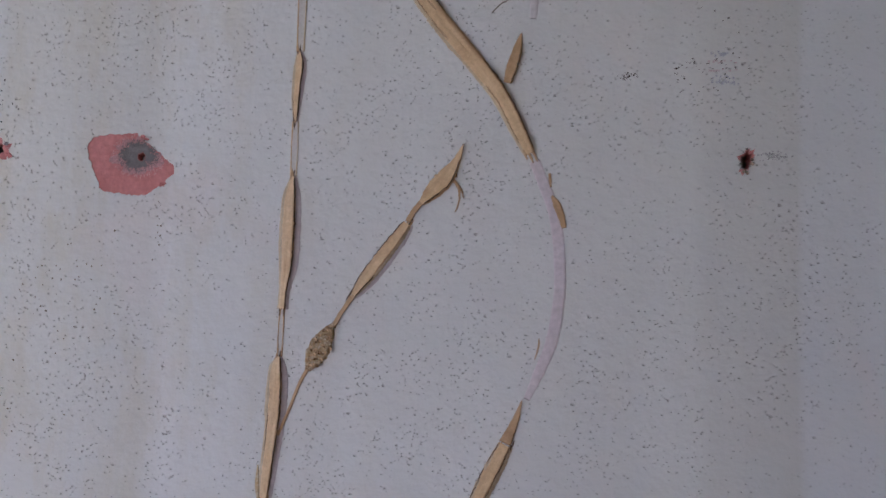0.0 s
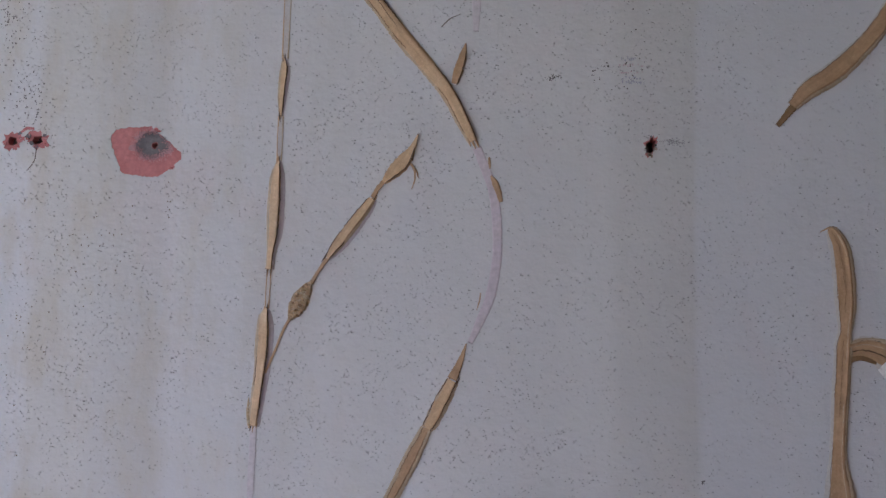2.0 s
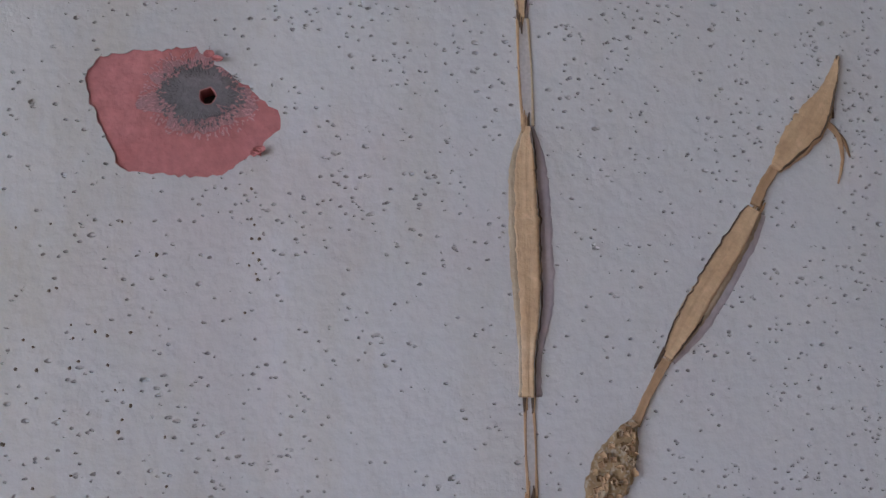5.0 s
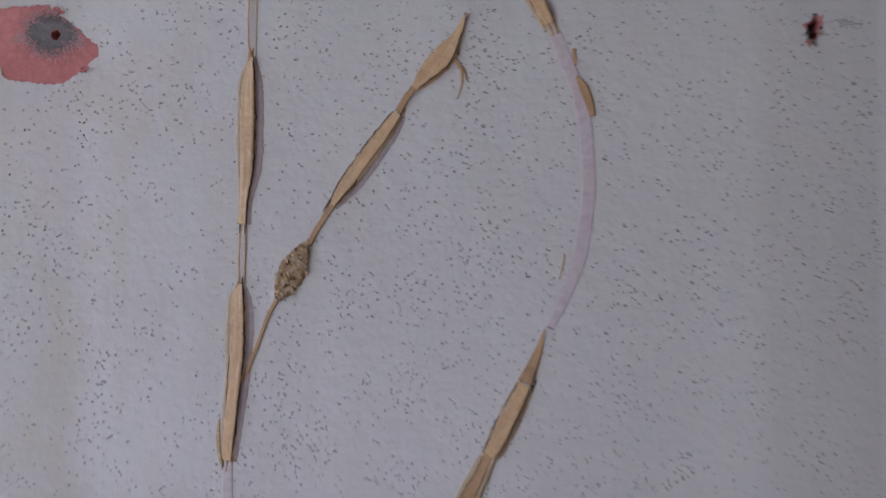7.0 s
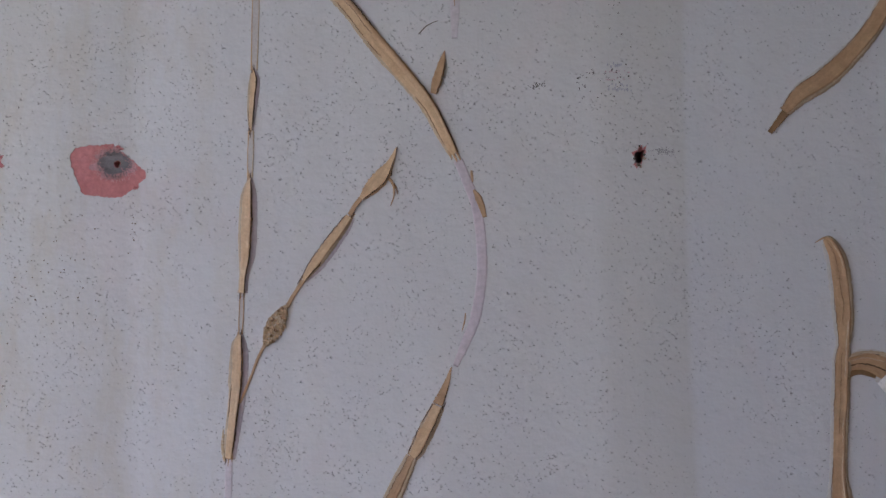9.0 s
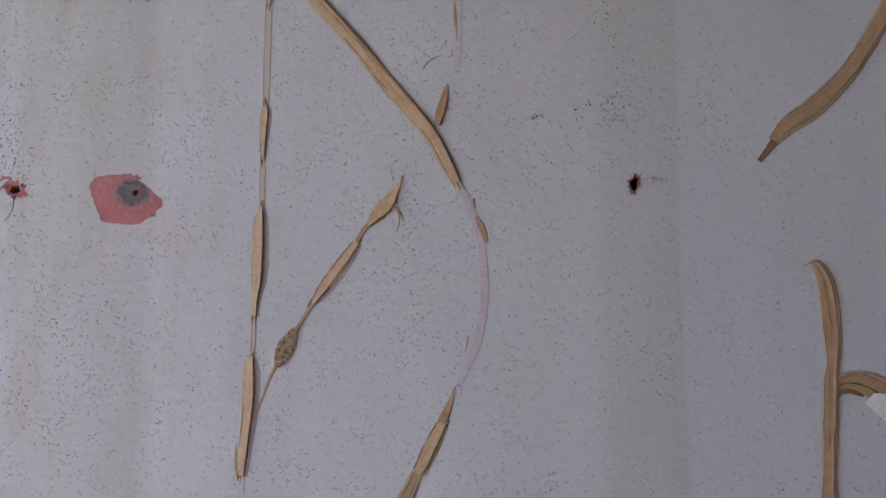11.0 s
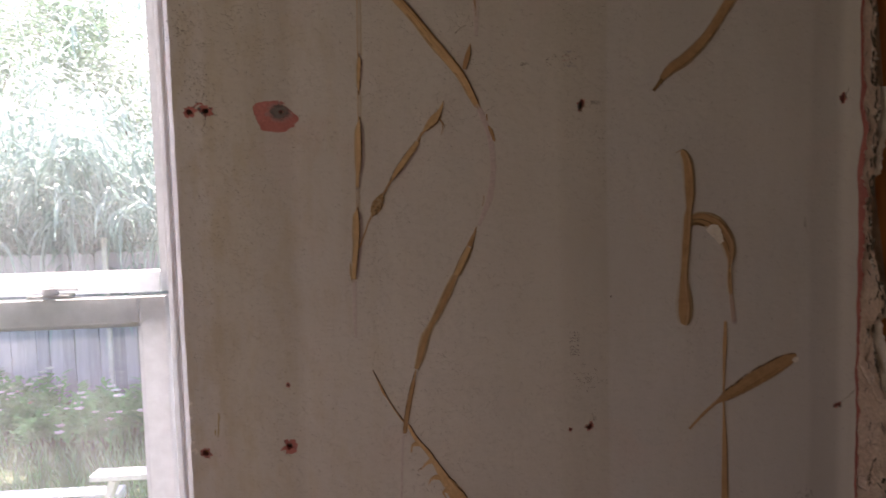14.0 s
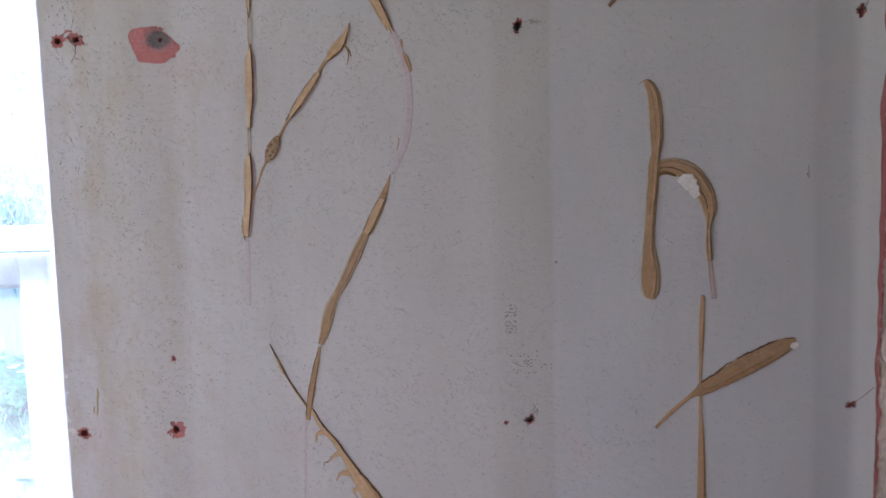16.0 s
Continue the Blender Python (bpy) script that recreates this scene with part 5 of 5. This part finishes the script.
# ---------------------------------------------------------------- outside
GROUND = -1.15
tagged(link_mesh("ground", box((-150, -150, GROUND - 0.3), (150, 200, GROUND)), LAWN), "sunlit lawn with bare soil patches", "ground", kind="structure")


def fence():
    f = thing("fence", "weathered grey dog-eared picket privacy fence", "fence", at=(0, 8.6, GROUND))
    wide, high = 0.138, 1.78
    ring = [(-wide / 2, 0.03), (wide / 2, 0.03), (wide / 2, high - 0.035), (wide / 2 - 0.03, high), (-wide / 2 + 0.03, high), (-wide / 2, high - 0.035)]
    bm = bmesh.new()
    vs = [bm.verts.new((x, 0, z)) for x, z in ring]
    face = bm.faces.new(vs)
    got = bmesh.ops.extrude_face_region(bm, geom=[face])
    for v in got["geom"]:
        if isinstance(v, bmesh.types.BMVert):
            v.co.y = 0.018
    bmesh.ops.recalc_face_normals(bm, faces=bm.faces)
    first = part("picket", bm, FENCE, f)
    rng = random.Random(3)
    for k in range(105):
        ob = first if k == 0 else new("picket", first.data)
        ob.parent = f
        ob.location = (-11 + k * 0.145, rng.uniform(-0.006, 0.006), rng.uniform(-0.015, 0.02))
        ob.rotation_euler = (0, rng.gauss(0, 0.006), 0)
    for z in (0.35, 1.4):
        part("rail", box((-11.1, 0.022, z), (4.4, 0.06, z + 0.09)), FENCE, f)
    for k in range(7):
        part("post", box((-11 + 2.44 * k, 0.062, 0), (-10.91 + 2.44 * k, 0.15, 1.7)), FENCE, f)


def ribbon(verts, faces, base, way, length, droop, width, rng, segments=7):
    """One arching leaf."""
    start = len(verts)
    p, d = Vector(base), Vector(way).normalized()
    side = d.cross(Vector((0, 0, 1))).normalized()
    if side.length < 0.1:
        side = Vector((1, 0, 0))
    for k in range(segments + 1):
        s = k / segments
        w = width * (1 - s**2.2) + 0.001
        verts.append(tuple(p - side * w / 2))
        verts.append(tuple(p + side * w / 2))
        p = p + d * (length / segments)
        d = (d + Vector((0, 0, -droop * (0.3 + s)))).normalized()
    for k in range(segments):
        a = start + 2 * k
        faces.append((a, a + 1, a + 3, a + 2))


def reed_clump(x, y, blades, reach, seed):
    rng = random.Random(seed)
    verts, faces = [], []
    for k in range(blades // 17):
        # one arching cane, its leaves hanging thickest towards the tip
        a, lean = rng.uniform(0, 2 * math.pi), rng.uniform(0.05, 0.5)
        p, d = Vector((rng.gauss(0, 0.5), rng.gauss(0, 0.35), 0)), Vector((lean * math.cos(a), lean * math.sin(a), 1)).normalized()
        tall, steps = reach * rng.uniform(0.5, 1.4), 22
        cane = [p.copy()]
        for q in range(steps):
            p = p + d * (tall / steps)
            d = (d + Vector((0.05 * math.cos(a), 0.05 * math.sin(a), -0.0042 * q))).normalized()
            cane.append(p.copy())
            if q > 4:
                for w in range(3 if q < 14 else 4):
                    b = a + rng.gauss(0, 1.3)
                    ribbon(verts, faces, tuple(p), (0.9 * math.cos(b), 0.9 * math.sin(b), rng.uniform(-0.2, 0.7)), rng.uniform(0.4, 0.95), rng.uniform(0.5, 1.2), rng.uniform(0.02, 0.05), rng, 6)
        n = len(verts)
        for c in cane:
            verts += [(c.x - 0.005, c.y, c.z), (c.x + 0.005, c.y + 0.004, c.z)]
        faces.extend((n + 2 * q, n + 2 * q + 1, n + 2 * q + 3, n + 2 * q + 2) for q in range(steps))
    g = thing("ornamental_grass", "tall arching clump of sunlit grey-green ornamental grass", "grass clump", "grass clumps behind the fence", at=(x, y, GROUND))
    from_lists("leaves", verts, faces, REED, g)


def tree(x, y, high, seed):
    rng = random.Random(seed)
    g = thing("tree", "leafy broad-crowned tree behind the fence", "tree", "trees behind the fence", at=(x, y, GROUND))
    bm = bmesh.new()
    bmesh.ops.create_cone(bm, cap_ends=True, segments=10, radius1=0.11, radius2=0.04, depth=high * 0.6, matrix=Matrix.Translation((0, 0, high * 0.3)))
    ends = []
    for k in range(9):
        a = k * 2.4
        tip = Vector((math.cos(a) * rng.uniform(0.8, 2.0), math.sin(a) * rng.uniform(0.8, 2.0), high * rng.uniform(0.6, 1.0)))
        root = Vector((0, 0, high * rng.uniform(0.35, 0.55)))
        ends.append(tip)
        mid = (root + tip) / 2
        turn = (tip - root).to_track_quat("Z", "Y").to_matrix().to_4x4()
        bmesh.ops.create_cone(bm, cap_ends=True, segments=6, radius1=0.028, radius2=0.008, depth=(tip - root).length, matrix=Matrix.Translation(mid) @ turn)
    part("trunk", bm, BARK, g)
    verts, faces = [], []
    for tip in ends:
        for k in range(800):
            c = tip + Vector((rng.gauss(0, 0.55), rng.gauss(0, 0.55), rng.gauss(0, 0.45)))
            u = Vector((rng.gauss(0, 1), rng.gauss(0, 1), rng.gauss(0, 0.5))).normalized() * rng.uniform(0.05, 0.1)
            w = u.orthogonal().normalized() * rng.uniform(0.02, 0.04)
            n = len(verts)
            verts.extend((tuple(c - u), tuple(c + w), tuple(c + u), tuple(c - w)))
            faces.append((n, n + 1, n + 2, n + 3))
    from_lists("crown", verts, faces, LEAF, g)


def weed(seed, flowers, petal, label):
    rng = random.Random(seed)
    g = thing("flowering_weed", label, "plant", "weeds along the fence", at=(0, 0, GROUND))
    verts, faces, tips = [], [], []
    for k in range(26):
        a, lean, long = rng.uniform(0, 6.28), rng.uniform(0.1, 0.7), rng.uniform(0.16, 0.40)
        base = (rng.gauss(0, 0.1), rng.gauss(0, 0.1), 0)
        ribbon(verts, faces, base, (lean * math.cos(a), lean * math.sin(a), 1), long, 0.08, 0.012, rng, 4)
        tips.append(Vector(verts[-1]))
        for q in range(7):
            h = rng.uniform(0.3, 1.0)
            b = rng.uniform(0, 6.28)
            ribbon(verts, faces, (base[0] + (tips[-1].x - base[0]) * h, base[1] + (tips[-1].y - base[1]) * h, tips[-1].z * h), (math.cos(b), math.sin(b), 0.5), 0.11, 0.5, 0.035, rng, 3)
    from_lists("leaves", verts, faces, WEED, g)
    for k in range(flowers):
        c = tips[k % len(tips)]
        bm = bmesh.new()
        for q in range(6):
            a = q * math.pi / 3
            m = pose(*(c + Vector((0, 0, 0.01))), 0, 0, math.degrees(a)) @ pose(0.022, 0, 0, 0, -25, 0)
            bmesh.ops.create_circle(bm, cap_ends=True, segments=7, radius=0.02, matrix=m)
        part("blossom", bm, petal, g)
    return g


def garden():
    fence()
    for k, (x, y, n, r) in enumerate(((-4.6, 9.9, 1700, 4.6), (-3.3, 9.7, 1500, 3.6), (-5.8, 9.6, 900, 3.0), (-3.0, 10.4, 1100, 4.8), (-2.0, 10.4, 900, 4.2), (-6.2, 10.4, 900, 4.8), (-5.4, 12.0, 800, 6.0), (-3.4, 12.2, 800, 5.8), (-8.0, 11.5, 500, 4.2), (-0.4, 11.5, 400, 3.4))):
        reed_clump(x, y + 0.7, n, r, 40 + k)
    for k, (x, y, h) in enumerate(((-4.5, 15.5, 6.4), (-7.5, 16.0, 7.0), (-1.5, 16.5, 6.0), (-10.5, 17.0, 7.0))):
        tree(x, y, h, 60 + k)
    rng = random.Random(8)
    white = [weed(1, 9, PETAL, "bushy green weed with small white blossoms"), weed(2, 6, PETAL, "bushy green weed with small white blossoms"), weed(4, 0, PETAL, "leafy green weed without blossoms")]
    for k in range(80):
        x, y = rng.uniform(-8.5, -0.8), rng.uniform(6.9, 8.3)
        s = rng.uniform(0.8, 1.4)
        copy_thing(white[k % 3], pose(x, y, GROUND, 0, 0, rng.uniform(0, 360)) @ Matrix.Diagonal((s, s, s, 1)))
    for ob, (x, y) in zip(white, ((-4.0, 8.1), (-5.2, 7.9), (-3.0, 8.0))):
        ob.location = (x, y, GROUND)
    rose = weed(6, 2, ROSE, "green weed with a single pink blossom")
    rose.location = (-3.60, 7.9, GROUND)
    verts, faces = [], []
    for k in range(9000):
        x, y = rng.uniform(-8, 0.5), rng.uniform(2.5, 8.5)
        a = rng.uniform(0, 6.28)
        ribbon(verts, faces, (x, y, GROUND), (0.5 * math.cos(a), 0.5 * math.sin(a), 1), rng.uniform(0.07, 0.2), 0.25, 0.012, rng, 3)
    tagged(from_lists("lawn_grass", verts, faces, BLADE), "uneven sunlit lawn grass with dry tufts", "grass", kind="stuff")
    pipe = thing("pipe_post", "short white plastic pipe post in front of the fence", "post", at=(-2.93, 8.45, GROUND))
    bm = bmesh.new()
    bmesh.ops.create_cone(bm, cap_ends=True, segments=14, radius1=0.03, radius2=0.03, depth=1.93, matrix=Matrix.Translation((0, 0, 0.965)))
    part("pipe", bm, WHITE_WOOD, pipe)
    bm = bmesh.new()
    bmesh.ops.create_cone(bm, cap_ends=True, segments=14, radius1=0.036, radius2=0.034, depth=0.05, matrix=Matrix.Translation((0, 0, 1.93)))
    part("cap", bm, WHITE_WOOD, pipe)
    mesh = thing("wire_trellis", "galvanised wire trellis leaning on the fence", "trellis", at=(-2.62, 8.35, GROUND))
    for k in range(6):
        bm = box((-0.3 + 0.12 * k, 0, 0), (-0.296 + 0.12 * k, 0.004, 1.25))
        part("upright_wire", bm, WIRE, mesh)
    for k in range(9):
        part("cross_wire", box((-0.32, -0.003, 0.15 + 0.13 * k), (0.32, 0.001, 0.154 + 0.13 * k)), WIRE, mesh)
    bench = thing("garden_bench", "low white painted wooden bench on the lawn", "bench", at=(-1.35, 4.85, GROUND))
    part("seat_plank", box((-0.55, -0.09, 0.40), (0.6, 0.09, 0.44), 0.006), WHITE_WOOD, bench)
    for x in (-0.42, 0.42):
        bm = box((x, -0.07, 0), (x + 0.05, 0.07, 0.4), 0.004)
        bmesh.ops.rotate(bm, verts=bm.verts, cent=(x, 0, 0.4), matrix=Matrix.Rotation(0.35 if x < 0 else -0.35, 3, "Y"))
        part("leg", bm, WHITE_WOOD, bench)
    plank = tagged(link_mesh("plank", box((-3.4, 5.35, GROUND), (-1.9, 5.55, GROUND + 0.09), 0.01), WHITE_WOOD), "white painted timber edging lying on the lawn", "plank")


garden()


# ---------------------------------------------------------------- blocks of the block wall
def block_mesh(wide, high, seed, material):
    bm = bmesh.new()
    add_box(bm, (0.0045, 0.0, 0.0055), (wide - 0.0045, 0.03, high - 0.0055), 0.0024)
    bmesh.ops.subdivide_edges(bm, edges=[e for e in bm.edges if e.calc_length() > 0.1], cuts=7)
    for v in bm.verts:
        v.co.x += 0.0022 * wob(v.co.x * 30, v.co.z * 45, seed)
        v.co.z += 0.0022 * wob(v.co.x * 45, v.co.z * 30, seed + 5)
    me = bpy.data.meshes.new("block")
    bm.to_mesh(me)
    bm.free()
    me.materials.append(material)
    return me


def lay_blocks():
    high, wide = 0.2255, 0.42
    shapes = [block_mesh(wide, high, k, BLOCK_BROWN if k > 3 else BLOCK) for k in range(8)]
    rng = random.Random(2)
    for row in range(10):
        for col in range(-1, 3):
            x = 1.1285 + col * wide
            ob = new("block", shapes[rng.randrange(4) + (4 if row in (4, 7) else 0)])
            ob.parent = block_wall
            ob.location = (x, 0.0374 + rng.uniform(-0.0006, 0.0003), 0.0885 + row * high)


lay_blocks()
